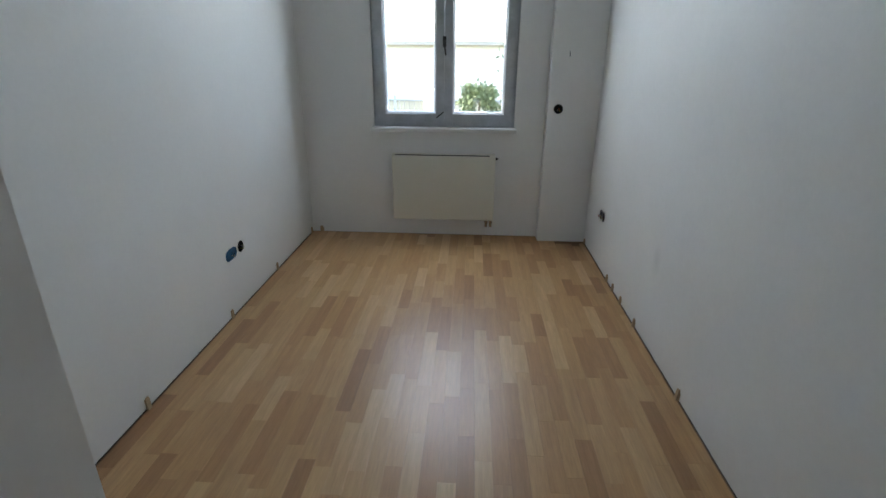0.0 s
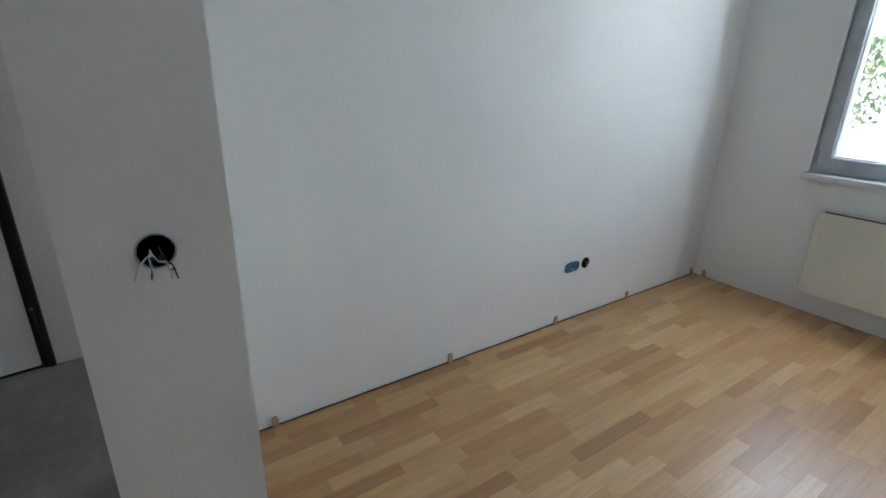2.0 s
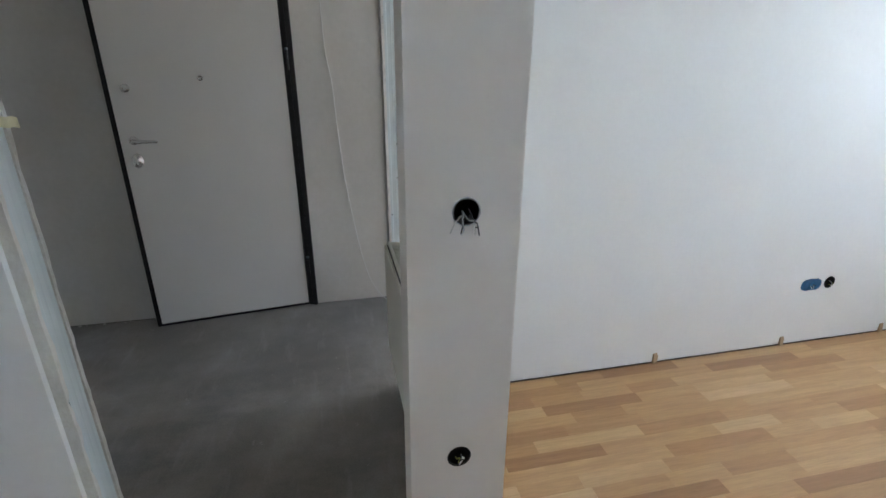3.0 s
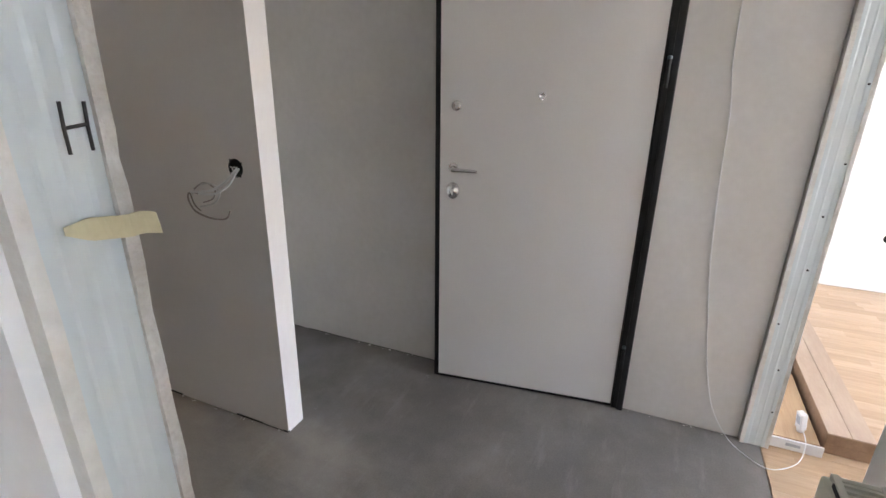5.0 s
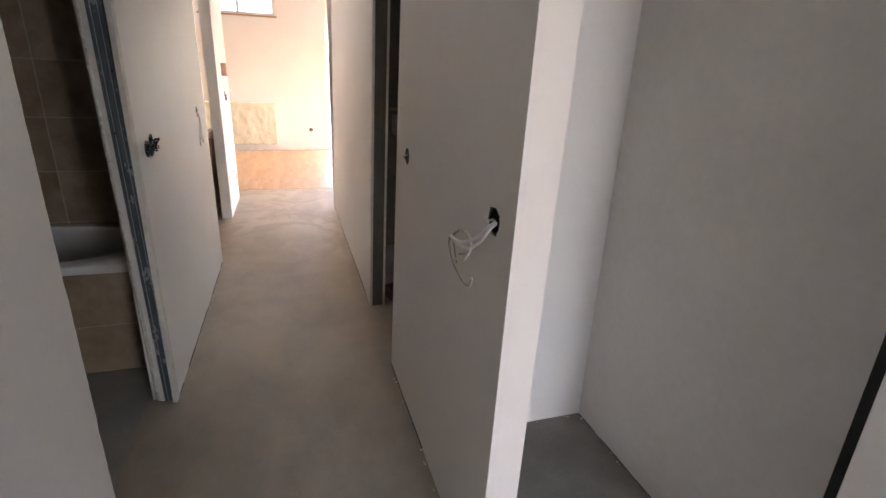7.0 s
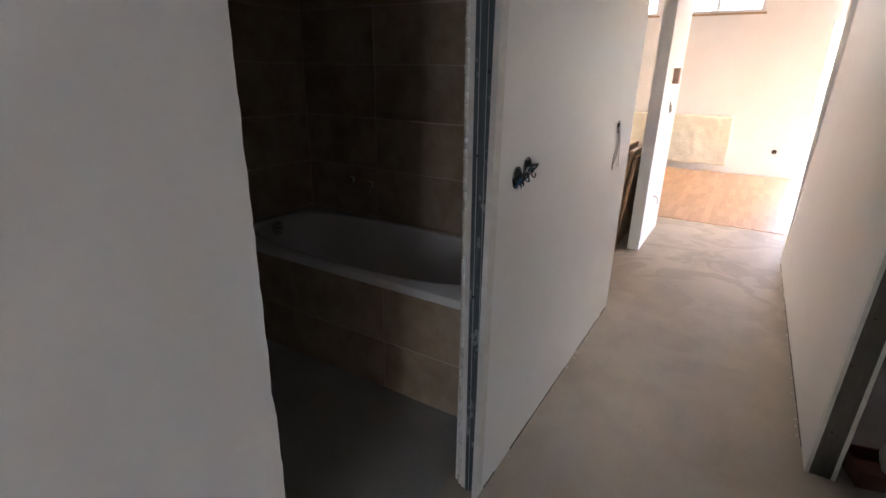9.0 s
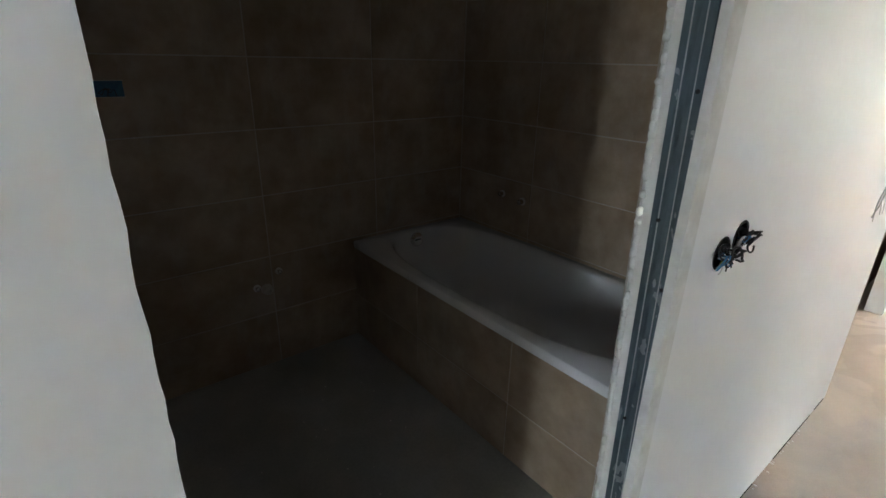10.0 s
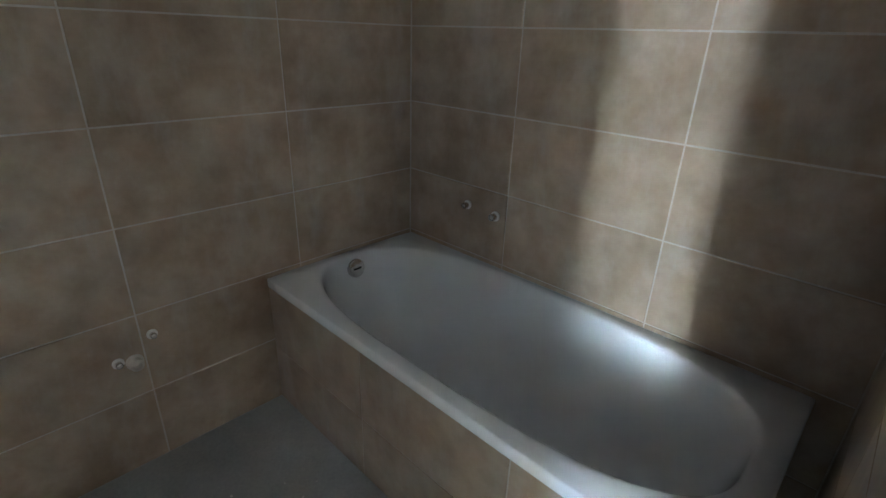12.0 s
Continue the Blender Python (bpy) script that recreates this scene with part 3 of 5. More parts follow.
ragged("trim_board_bedroom_hall", "y", 1.8845, 1.8985, 0.445, 0.472, 0, DOOR, GYPSUM, "worn plasterboard edge beside the bedroom door", 2, 0.0018)
ragged("trim_board_bedroom_inner", "y", 1.9685, 1.983, 0.445, 0.470, 0, DOOR, FILLER, "filled plasterboard edge beside the bedroom door", 3, 0.0018)
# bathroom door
# this stud's shade is in its dark steel colour
stud("trim_stud_bathroom", "y", 1.906, 1.960, -1.735, -1.708, "galvanised stud of the bathroom door, coloured dark for its shaded side", 9, 4)
ragged("trim_board_bathroom_hall", "y", 1.8845, 1.9035, -1.735, -1.689, 0, DOOR, FILLER, "filled plasterboard edge of the bathroom door", 5, 0.0012)
ragged("trim_board_bathroom_inner", "y", 1.9605, 1.980, -1.75, -1.713, 0, DOOR, FILLER, "white plasterboard edge of the bathroom door", 6, 0.0008, 60)
ragged("trim_tile_edge_bathroom", "y", 1.9955, 2.0005, -1.756, -1.722, 0, DOOR, GROUT, "grey edge of adhesive behind the bathroom tiles", 16, 0.0012, 90)


def filler_beads(name, x0, x1, y, label, seed):
    """Lumpy filler squeezed out along a board's edge, with small gaps."""
    rng = random.Random(seed)
    bm = bmesh.new()
    z = 0.01
    while z < DOOR - 0.03:
        h = rng.uniform(0.010, 0.034)
        if rng.random() > 0.10:
            w = (x1 - x0) * rng.uniform(0.42, 0.60)
            m = Matrix.Translation(((x0 + x1) / 2 + rng.uniform(-0.002, 0.002), y - 0.005, z + h / 2)) @ Matrix.Diagonal((w, rng.uniform(0.007, 0.012), h * rng.uniform(0.6, 0.8), 1))
            made = bmesh.ops.create_icosphere(bm, subdivisions=2, radius=1.0, matrix=m)
            for v in made["verts"]:
                v.co += Vector((noise.noise(v.co * 160), noise.noise(v.co * 140 + Vector((3, 0, 0))), 0)) * 0.0022
        z += h * 0.8
    cuboid(bm, x0, x1, y - 0.03, y - 0.009, 0, DOOR)
    return tagged(mesh_object(name, bm, FILLER, True), label, "trim", kind="structure")


filler_beads("trim_filler_bathroom", 1.9803, 1.9953, -1.713, "lumpy white filler along the bathroom door edge", 26)
for a in (1.920, 1.9445):
    part("groove", box(a, a + 0.0016, -1.7092, -1.7065, 0.0, DOOR - 0.002), FENCE, bpy.data.objects["trim_stud_bathroom"], "bright rolled groove")
ragged("trim_board_bathroom_near", "y", 1.8848, 1.90, -0.84, -0.857, 0, DOOR, PAINT, "uneven plasterboard edge of the bathroom door", 7, 0.0016, 120)
# side room door
stud("trim_stud_side_room", "x", 1.476, 1.556, -0.02, 0.026, "pale galvanised stud of the side room door", 9, 8, PALESTEEL)
ragged("trim_board_side_room", "x", 1.459, 1.4755, -0.02, 0.030, 0, DOOR, FILLER, "filled plasterboard edge of the side room door", 9, 0.0015)
ragged("trim_board_side_room_inner", "x", 1.5565, 1.571, -0.02, 0.028, 0, DOOR, GYPSUM, "plasterboard edge of the side room door", 10, 0.002)
# storage door
stud("trim_stud_storage", "y", 0.724, 0.796, -2.575, -2.538, "dusty grey-brown steel stud of the storage room door", 8, 11, DUSTSTEEL)
ragged("trim_board_storage", "y", 0.7965, 0.8115, -2.575, -2.535, 0, DOOR, FILLER, "plasterboard edge of the storage room door", 12, 0.0015)
ragged("trim_board_storage_inner", "y", 0.709, 0.7235, -2.575, -2.536, 0, DOOR, FILLER, "plasterboard edge of the storage room door", 13, 0.002)

TILT = Matrix(((1, 0, 0.017, -0.018), (0, 1, 0, 0), (0, 0, 1, 0), (0, 0, 0, 1)))  # the end of the bathroom wall leans the other way
for n in ("trim_stud_bathroom", "trim_board_bathroom_inner", "trim_tile_edge_bathroom", "trim_filler_bathroom"):
    bpy.data.objects[n].data.transform(TILT)
for o in bpy.data.objects["trim_stud_bathroom"].children:
    o.data.transform(TILT)
for n in ("trim_stud_storage", "trim_board_storage", "trim_board_storage_inner"):
    bpy.data.objects[n].data.transform(LEAN)
for o in bpy.data.objects["trim_stud_storage"].children:
    o.data.transform(LEAN)

# plaster crumbs along the foot of the hall walls
def crumbs(name, points, label, seed, jitter=0.006, density=13):
    rng = random.Random(seed)
    bm = bmesh.new()
    for (x0, y0), (x1, y1) in points:
        n = int(density * math.hypot(x1 - x0, y1 - y0)) + 2
        for i in range(n):
            t = rng.random()
            s = rng.uniform(0.0015, 0.0055)
            x, y = x0 + (x1 - x0) * t + rng.uniform(-jitter, jitter), y0 + (y1 - y0) * t + rng.uniform(-jitter, jitter)
            bmesh.ops.create_icosphere(bm, subdivisions=1, radius=s, matrix=Matrix.Translation((x, y, s * 0.3)) @ Matrix.Diagonal((rng.uniform(0.7, 1.8), rng.uniform(0.7, 1.8), 0.5, 1)))
    return tagged(mesh_object(name, bm, PLASTER), label, "rubble", kind="stuff")


crumbs("plaster_crumbs", [((0.01, -1.1), (0.01, -0.05)), ((0.01, 0.97), (0.01, 1.44)), ((0.82, -0.45), (0.82, -1.76)), ((0.02, -1.12), (0.7, -1.12)), ((0.82, -2.6), (0.82, -5.2)), ((1.875, -1.75), (1.875, -3.6))],
       "plaster crumbs and dust along the wall foot", 3)

# open joints where the drywall stops short of the screed
def foot_gap(name, axis, front, u0, u1, way, seed, label, share=0.72, low=0.003, high=0.010):
    """A dark uneven joint at a wall's foot, a hair proud of its face, broken where dust has filled it."""
    rng = random.Random(seed)
    bm = bmesh.new()
    u = u0
    while u < u1:
        n = rng.uniform(0.05, 0.22)
        if rng.random() < share:
            h, e = rng.uniform(low, high), min(u + n, u1)
            f = sorted((front - 0.01 * way, front + rng.uniform(0.002, 0.003) * way))
            cuboid(bm, *((f[0], f[1], u, e) if axis == "x" else (u, e, f[0], f[1])), 0.0005, h)
        u += n
    return tagged(mesh_object(name, bm, SHADE), label, "trim", kind="structure")


foot_gap("trim_gap_divider", "x", 0.811, -1.77, -0.42, 1, 61, "dark open joint under the drywall")
foot_gap("trim_gap_divider_far", "x", 0.811, -5.3, -2.6, 1, 62, "dark open joint under the corridor drywall")
foot_gap("trim_gap_corridor", "x", 1.885, -3.6, -1.75, -1, 63, "dark open joint under the bathroom drywall")
foot_gap("trim_gap_entry", "x", 0.0, -1.12, -0.06, 1, 64, "dark joint between alcove wall and screed", 0.9, 0.002, 0.004)
foot_gap("trim_gap_bedroom", "x", 1.13, 1.60, 5.2, 1, 65, "dark expansion joint beside the parquet", 1.0, 0.004, 0.0055)
foot_gap("trim_gap_bedroom_east", "x", 3.545, 0.05, 5.1, -1, 66, "dark expansion joint along the parquet", 1.0, 0.004, 0.0055)

# ---------------- electrical boxes ----------------
def wire_bundle(parent, seed, n, reach, drop, mats, r=0.0016):
    rng = random.Random(seed)
    for i in range(n):
        a = rng.uniform(0, 6.28)
        pts = [(0.012 * math.cos(a), 0.012 * math.sin(a), -0.03), (0.01 * math.cos(a), 0.01 * math.sin(a) - 0.004, 0.004)]
        x, y = rng.uniform(-1, 1) * reach, 0
        for k in range(3):
            f = (k + 1) / 3
            pts.append((x * f + rng.uniform(-0.008, 0.008), -drop * f + rng.uniform(-0.012, 0.012), 0.008 + rng.uniform(0, 0.014)))
        part("wire", tube(smooth_path(pts, 5), r, 6), mats[i % len(mats)], parent, smooth=True)


def tangle(parent, seed, n, reach, mats):
    """Stiff wire ends curled up in front of a box."""
    rng = random.Random(seed)
    for i in range(n):
        cx, cy, rad, a0 = rng.uniform(-reach, reach), rng.uniform(-reach, reach * 0.6), rng.uniform(0.009, 0.017), rng.uniform(0, 6.28)
        lift, tilt = rng.uniform(0.006, 0.028), rng.uniform(-0.9, 0.9)
        pts = [(cx + rad * math.cos(a0 + 0.42 * k), cy + rad * math.sin(a0 + 0.42 * k), lift + rad * tilt * math.cos(a0 + 0.42 * k + 1)) for k in range(rng.randint(9, 14))]
        pts = [(cx * 0.3, cy * 0.3, -0.02)] + pts
        part("wire", tube(smooth_path(pts, 2), rng.uniform(0.0019, 0.0030), 6), mats[i % len(mats)], parent, smooth=True)


def switch_box(label, x, y, z, nx, ny, material=None, wires=4, reach=0.02, drop=0.03, seed=0, mats=None, r=0.0335, rim=None, wire_r=0.0016):
    ob = thing("switch_box", label, "switch box", facing(x, y, z, nx, ny), "wall switch boxes")
    t = 0.0015
    part("cup", lathe([(r, -0.0465), (r, 0.0006), (r - t, 0.0006), (r - t, -0.043), (0.0005, -0.043)], 28), material or RUBBER, ob, smooth=False)
    part("rim", lathe([(r + 0.003, -0.002), (r + 0.0028, 0.0012), (r - 0.0005, 0.0012), (r - 0.0005, -0.002)], 28), rim or material or RUBBER, ob)
    wire_bundle(ob, seed, wires, reach, drop, mats or [WIRE, RUBBER, GREENWIRE, COPPER], wire_r)
    return ob


switch_box("black switch box with short grey wires in the wall stub", 2.01, 1.438, 1.197, 1, 0, wires=6, reach=0.05, drop=0.045, seed=1, mats=[RUBBER, WIRE, RUBBER, FILM], rim=FILM)
switch_box("black low socket box in the wall stub", 2.01, 1.43, 0.44, 1, 0, wires=3, reach=0.01, drop=0.0, seed=2)
switch_box("small socket box beside a blue double box", 1.13, 3.825, 0.378, 1, 0, wires=3, reach=0.01, drop=0.005, seed=3)
switch_box("black switch box in the white pipe column", 3.229, 5.10, 1.111, 0, -1, wires=4, reach=0.015, drop=0.01, seed=4)
switch_box("black socket box with wires in the bedroom wall", 3.545, 4.66, 0.385, -1, 0, wires=4, reach=0.02, drop=0.02, seed=5)
switch_box("black socket box beside another in the bedroom wall", 3.545, 4.59, 0.385, -1, 0, wires=4, reach=0.02, drop=0.02, seed=6)
switch_box("broken black switch box in the hall wall", 1.154, 1.46, 1.185, 0, -1, wires=6, reach=0.02, drop=0.015, seed=7)
switch_box("black switch box beside the storage room door", 0.788, -1.548, 1.205, 1, 0, wires=3, reach=0.008, drop=0.0, seed=8)
tangle(switch_box("black switch box with tangled wires beside the bathroom door", 1.885, -1.872, 1.195, -1, 0, wires=8, reach=0.03, drop=0.025, seed=9, mats=[RUBBER, BLUE, RUBBER, GREENWIRE, WIRE]), 41, 9, 0.02, [RUBBER, RUBBER, FILM, RUBBER, BLUE])
tangle(switch_box("black switch box with wires pulled out beside the bathroom door", 1.885, -1.955, 1.215, -1, 0, wires=7, reach=0.025, drop=0.005, seed=10, mats=[RUBBER, BLUE, RUBBER, WIRE, RUBBER]), 42, 9, 0.02, [RUBBER, FILM, RUBBER, RUBBER, WIRE])
switch_box("switch box with hanging grey wires in the corridor wall", 1.885, -3.262, 1.25, -1, 0, wires=4, reach=0.13, drop=0.22, seed=19, mats=[WHITEPLASTIC, WIRE], r=0.031, wire_r=0.0022)
switch_box("switch box with curled wires in the partition", 1.931, -5.50, 1.27, -1, 0, wires=7, reach=0.10, drop=0.06, seed=12, mats=[WIRE, RUBBER], r=0.031, wire_r=0.0026)
switch_box("black socket box in the living room wall", 0.846, -10.0, 0.41, 0, 1, wires=3, reach=0.02, drop=0.01, seed=13)
switch_box("black socket box in the side room wall", -2.23, 2.66, 0.42, 1, 0, wires=3, reach=0.02, drop=0.01, seed=14, r=0.031)
switch_box("black socket box beside another in the side room wall", -2.23, 2.58, 0.42, 1, 0, wires=3, reach=0.02, drop=0.01, seed=15, r=0.031)


def cable_box():
    ob = switch_box("black wall box with a coiled white cable hanging out", 0.788, -0.545, 1.195, 1, 0, wires=2, reach=0.005, drop=0.0, seed=16, mats=[WIRE])
    coil = [
        ("cable", 0.0052, WHITEPLASTIC, [(0, 0.01, -0.03), (0.002, -0.012, 0.012), (-0.03, -0.05, 0.03), (-0.09, -0.085, 0.045), (-0.15, -0.098, 0.05), (-0.21, -0.105, 0.045)]),
        ("cable", 0.0045, WHITEPLASTIC, [(0.008, 0.01, -0.03), (0.012, -0.014, 0.012), (-0.015, -0.06, 0.03), (-0.08, -0.10, 0.045), (-0.16, -0.106, 0.05)]),
        ("loop", 0.0036, WIRE, [(-0.205, -0.115, 0.045), (-0.175, -0.078, 0.035), (-0.11, -0.066, 0.03), (-0.065, -0.092, 0.035), (-0.085, -0.135, 0.045), (-0.165, -0.160, 0.05)]),
        ("loop", 0.0028, BROWNWIRE, [(-0.19, -0.092, 0.045), (-0.15, -0.066, 0.03), (-0.10, -0.084, 0.025), (-0.11, -0.125, 0.03), (-0.16, -0.145, 0.035)]),
        ("loop", 0.0036, BROWNWIRE, [(-0.16, -0.106, 0.05), (-0.215, -0.108, 0.045), (-0.238, -0.138, 0.04), (-0.215, -0.188, 0.035), (-0.12, -0.206, 0.04), (-0.04, -0.196, 0.045), (-0.006, -0.160, 0.05)]),
        ("loop", 0.0028, BROWNWIRE, [(-0.21, -0.105, 0.045), (-0.232, -0.125, 0.03), (-0.225, -0.165, 0.025), (-0.19, -0.185, 0.03)]),
    ]
    for name, rad, mat, pts in coil:
        part(name, tube(smooth_path(pts, 7), rad, 8), mat, ob, smooth=True)
    for a in (0.6, 2.2, 3.9, 5.3):
        part("lug", lathe([(0.004, -0.002), (0.004, 0.003), (0.0005, 0.003)], 10, m=Matrix.Translation((0.037 * math.cos(a), 0.037 * math.sin(a), 0))), RUBBER, ob)


cable_box()


def blue_box():
    """A double box with an oval blue cup, set in a shallow oval."""
    ob = thing("socket_box", "blue double socket box in the bedroom wall", "socket box", facing(1.13, 3.70, 0.375, 1, 0), "wall switch boxes")
    bm = bmesh.new()
    rng = random.Random(4)
    outline = []
    for k in range(40):
        a = 2 * math.pi * k / 40
        x = 0.068 * math.copysign(abs(math.cos(a)) ** 0.6, math.cos(a))
        y = 0.035 * math.copysign(abs(math.sin(a)) ** 0.75, math.sin(a))
        outline.append((x + rng.uniform(-0.002, 0.002), y + rng.uniform(-0.002, 0.002)))
    rings = [[bm.verts.new((x * s, y * s, z)) for x, y in outline] for s, z in ((1.0, 0.0), (1.0, 0.0025), (0.93, 0.003), (0.90, 0.0008))]
    for a, c in zip(rings, rings[1:]):
        for k in range(40):
            bm.faces.new([a[k], a[(k + 1) % 40], c[(k + 1) % 40], c[k]])
    bm.faces.new(rings[-1])
    part("cup", bm, BLUE, ob, "blue plastic cup")
    for dx in (-0.03, 0.03):
        part("ring", lathe([(0.028, 0.0008), (0.028, 0.004), (0.024, 0.004), (0.024, 0.0012)], 22, m=Matrix.Translation((dx, 0, 0))), BLUE, ob)
    wire_bundle(ob, 21, 4, 0.04, 0.01, [RUBBER, BLUE, WIRE])


blue_box()

# ---------------- bedroom window ----------------
def frame_ring(x0, x1, z0, z1, y0, y1, w, bevel=0.006):
    bm = bmesh.new()
    prof = [(0, y1), (0, y0), (w - bevel, y0), (w, y0 + bevel * 1.6), (w, y1)]
    corners = [((x0, z0), (1, 1)), ((x1, z0), (-1, 1)), ((x1, z1), (-1, -1)), ((x0, z1), (1, -1))]
    loops = [[bm.verts.new((c[0] + s[0] * a, y, c[1] + s[1] * a)) for a, y in prof] for c, s in corners]
    n = len(prof)
    for i in range(4):
        p, q = loops[i], loops[(i + 1) % 4]
        for k in range(n):
            bm.faces.new([p[k], p[(k + 1) % n], q[(k + 1) % n], q[k]])
    return bm


def window_bedroom():
    ob = thing("window_1", "white plastic casement window in grey protective film, closed", "window", kind="structure")
    part("window_frame", frame_ring(1.736, 2.899, 0.945, 2.419, 5.235, 5.315, 0.045), FILM, ob, "frame in grey film")
    for a, c in ((1.768, 2.318), (2.322, 2.872)):
        sash = part("sash", frame_ring(a, c, 0.985, 2.388, 5.212, 5.285, 0.068), FILM, ob, "sash in grey film")
        part("glazing_bead", frame_ring(a + 0.060, c - 0.060, 1.045, 2.328, 5.226, 5.275, 0.022, 0.008), PVC, sash, "white bead")
        g = part("pane", box(a + 0.075, c - 0.075, 5.250, 5.256, 1.06, 2.313), GLASS, sash)
        g.visible_shadow = False
    hd = part("handle", box(2.306, 2.334, 5.198, 5.213, 1.56, 1.64, 0.004), RUBBER, ob, "dark window handle")
    part("lever", tube(smooth_path([(2.32, 5.20, 1.60), (2.32, 5.172, 1.60), (2.325, 5.165, 1.56), (2.332, 5.168, 1.50)], 5), 0.007, 8), RUBBER, hd, smooth=True)
    part("latch", box(2.250, 2.325, 5.196, 5.212, 0.0, 0.010, 0.002), RUBBER, ob).matrix_basis = Matrix.Translation((2.29, 0, 1.04)) @ Matrix.Rotation(radians(-38), 4, "Y") @ Matrix.Translation((-2.29, 0, 0))
    for a in (1.752, 2.884):
        part("hinge", lathe([(0.007, 0), (0.007, 0.07), (0.0005, 0.074)], 12, m=Matrix.Translation((a, 5.222, 1.01))), FILM, ob)
    part("window_sill", box(1.715, 2.918, 5.150, 5.30, 0.905, 0.943, 0.008), SILL, ob, "white window sill")


window_bedroom()

# ---------------- radiators ----------------
def radiator(name, label, x0, x1, z0, z1, front, depth, toward, grille=True, cover=None, valve=True):
    """A flat-fronted panel radiator. front: y of its face; toward: -1 if it looks to -y, else +1."""
    ob = thing(name, label, "radiator")
    back = front - toward * depth
    ya, yb = min(front, back), max(front, back)
    mid0, mid1 = (ya, ya + 0.022) if toward < 0 else (yb - 0.022, yb)
    part("front_panel", box(x0, x1, mid0, mid1, z0, z1 - 0.012, 0.007, 3), cover or ENAMEL, ob)
    part("back_panel", box(x0 + 0.01, x1 - 0.01, yb - 0.018 if toward < 0 else ya, yb if toward < 0 else ya + 0.018, z0 + 0.02, z1 - 0.012, 0.006), ENAMEL, ob)
    for x in (x0 + 0.004, x1 - 0.016):
        part("side_cover", box(x, x + 0.012, ya + 0.012, yb - 0.006, z0 + 0.01, z1 - 0.004, 0.003), ENAMEL, ob)
    part("rail", box(x0 + 0.004, x1 - 0.004, ya + 0.012, ya + 0.026, z1 - 0.012, z1, 0.003), ENAMEL, ob)
    if toward < 0:
        part("slot", box(x0 + 0.03, x1 - 0.05, ya + 0.0095, ya + 0.0135, z1 - 0.0115, z1 - 0.003), RUBBER, ob, "dark gap behind the front panel")
    part("rail", box(x0 + 0.004, x1 - 0.004, yb - 0.022, yb - 0.008, z1 - 0.012, z1, 0.003), ENAMEL, ob)
    if grille:
        n = int((x1 - x0) / 0.016)
        for i in range(n):
            x = x0 + 0.02 + i * (x1 - x0 - 0.04) / n
            part("grille_bar", box(x, x + 0.006, ya + 0.026, yb - 0.022, z1 - 0.011, z1 - 0.004), ENAMEL, ob)
    bm = bmesh.new()
    n = int((x1 - x0 - 0.06) / 0.045)
    for i in range(n):
        x = x0 + 0.03 + i * 0.045
        cuboid(bm, x, x + 0.028, ya + 0.026, yb - 0.02, z0 + 0.02, z1 - 0.03)
    part("fin", bm, FILM, ob)
    if valve:
        part("valve", lathe([(0.011, -0.035), (0.011, 0.0), (0.016, 0.002), (0.016, 0.03), (0.012, 0.034)], 14, m=Matrix.Translation((x1 - 0.06, (ya + yb) / 2, z0 - 0.03))), CHROME, ob, "chrome valve")
        part("valve", lathe([(0.011, -0.035), (0.011, 0.0), (0.016, 0.002), (0.016, 0.03), (0.012, 0.034)], 14, m=Matrix.Translation((x1 - 0.02, (ya + yb) / 2, z0 - 0.03))), CHROME, ob, "chrome valve")
        part("bleed_plug", lathe([(0.012, 0), (0.012, 0.016), (0.007, 0.018), (0.007, 0.026)], 12, m=Matrix.Translation((x1 - 0.004, ya + 0.02, z1 - 0.03)) @ Matrix.Rotation(radians(90), 4, "Y")), RUBBER, ob)
    for x in (x0 + 0.12, x1 - 0.12):
        part("bracket", box(x - 0.015, x + 0.015, yb if toward < 0 else ya - 0.04, yb + 0.04 if toward < 0 else ya, z0 + 0.08, z1 - 0.08, 0.003), ENAMEL, ob)
    return ob


radiator("radiator", "cream flat panel radiator below the bedroom window", 1.89, 2.755, 0.17, 0.735, 5.10, 0.075, -1)
radiator("radiator", "cream flat panel radiator on the hall wall with top grille", 1.22, 1.83, 0.36, 0.85, 1.31, 0.11, -1, valve=False)
radiator("radiator", "living room radiator wrapped in a yellowish dust sheet", 1.53, 3.25, 0.16, 0.88, -9.89, 0.08, 1, valve=False)


def dust_sheet():
    """A crumpled thin sheet hung over the living room radiator."""
    bm = bmesh.new()
    nx, nz = 60, 24
    grid = []
    for i in range(nx + 1):
        col = []
        for j in range(nz + 1):
            x, z = 1.50 + 1.78 * i / nx, 0.13 + 0.79 * j / nz
            f = 0.018 * noise.noise((x * 5, 0, z * 3)) + 0.012 * noise.noise((x * 14, 3, z * 7)) + 0.01 * math.sin(x * 9 + z * 4)
            col.append(bm.verts.new((x, -9.868 + f, z - 0.02 * noise.noise((x * 4, 1, 0)) * (1 - j / nz))))
        col += [bm.verts.new((col[-1].co.x, y, 0.925)) for y in (-9.92, -9.975)]
        grid.append(col)
    for a, c in zip(grid, grid[1:]):
        for k in range(len(a) - 1):
            bm.faces.new([a[k], c[k], c[k + 1], a[k + 1]])
    ob = tagged(mesh_object("dust_sheet", bm, SHEET, True), "crumpled yellowish plastic sheet over the radiator", "dust sheet")
    mod = ob.modifiers.new("thickness", "SOLIDIFY")
    mod.thickness = 0.002


dust_sheet()

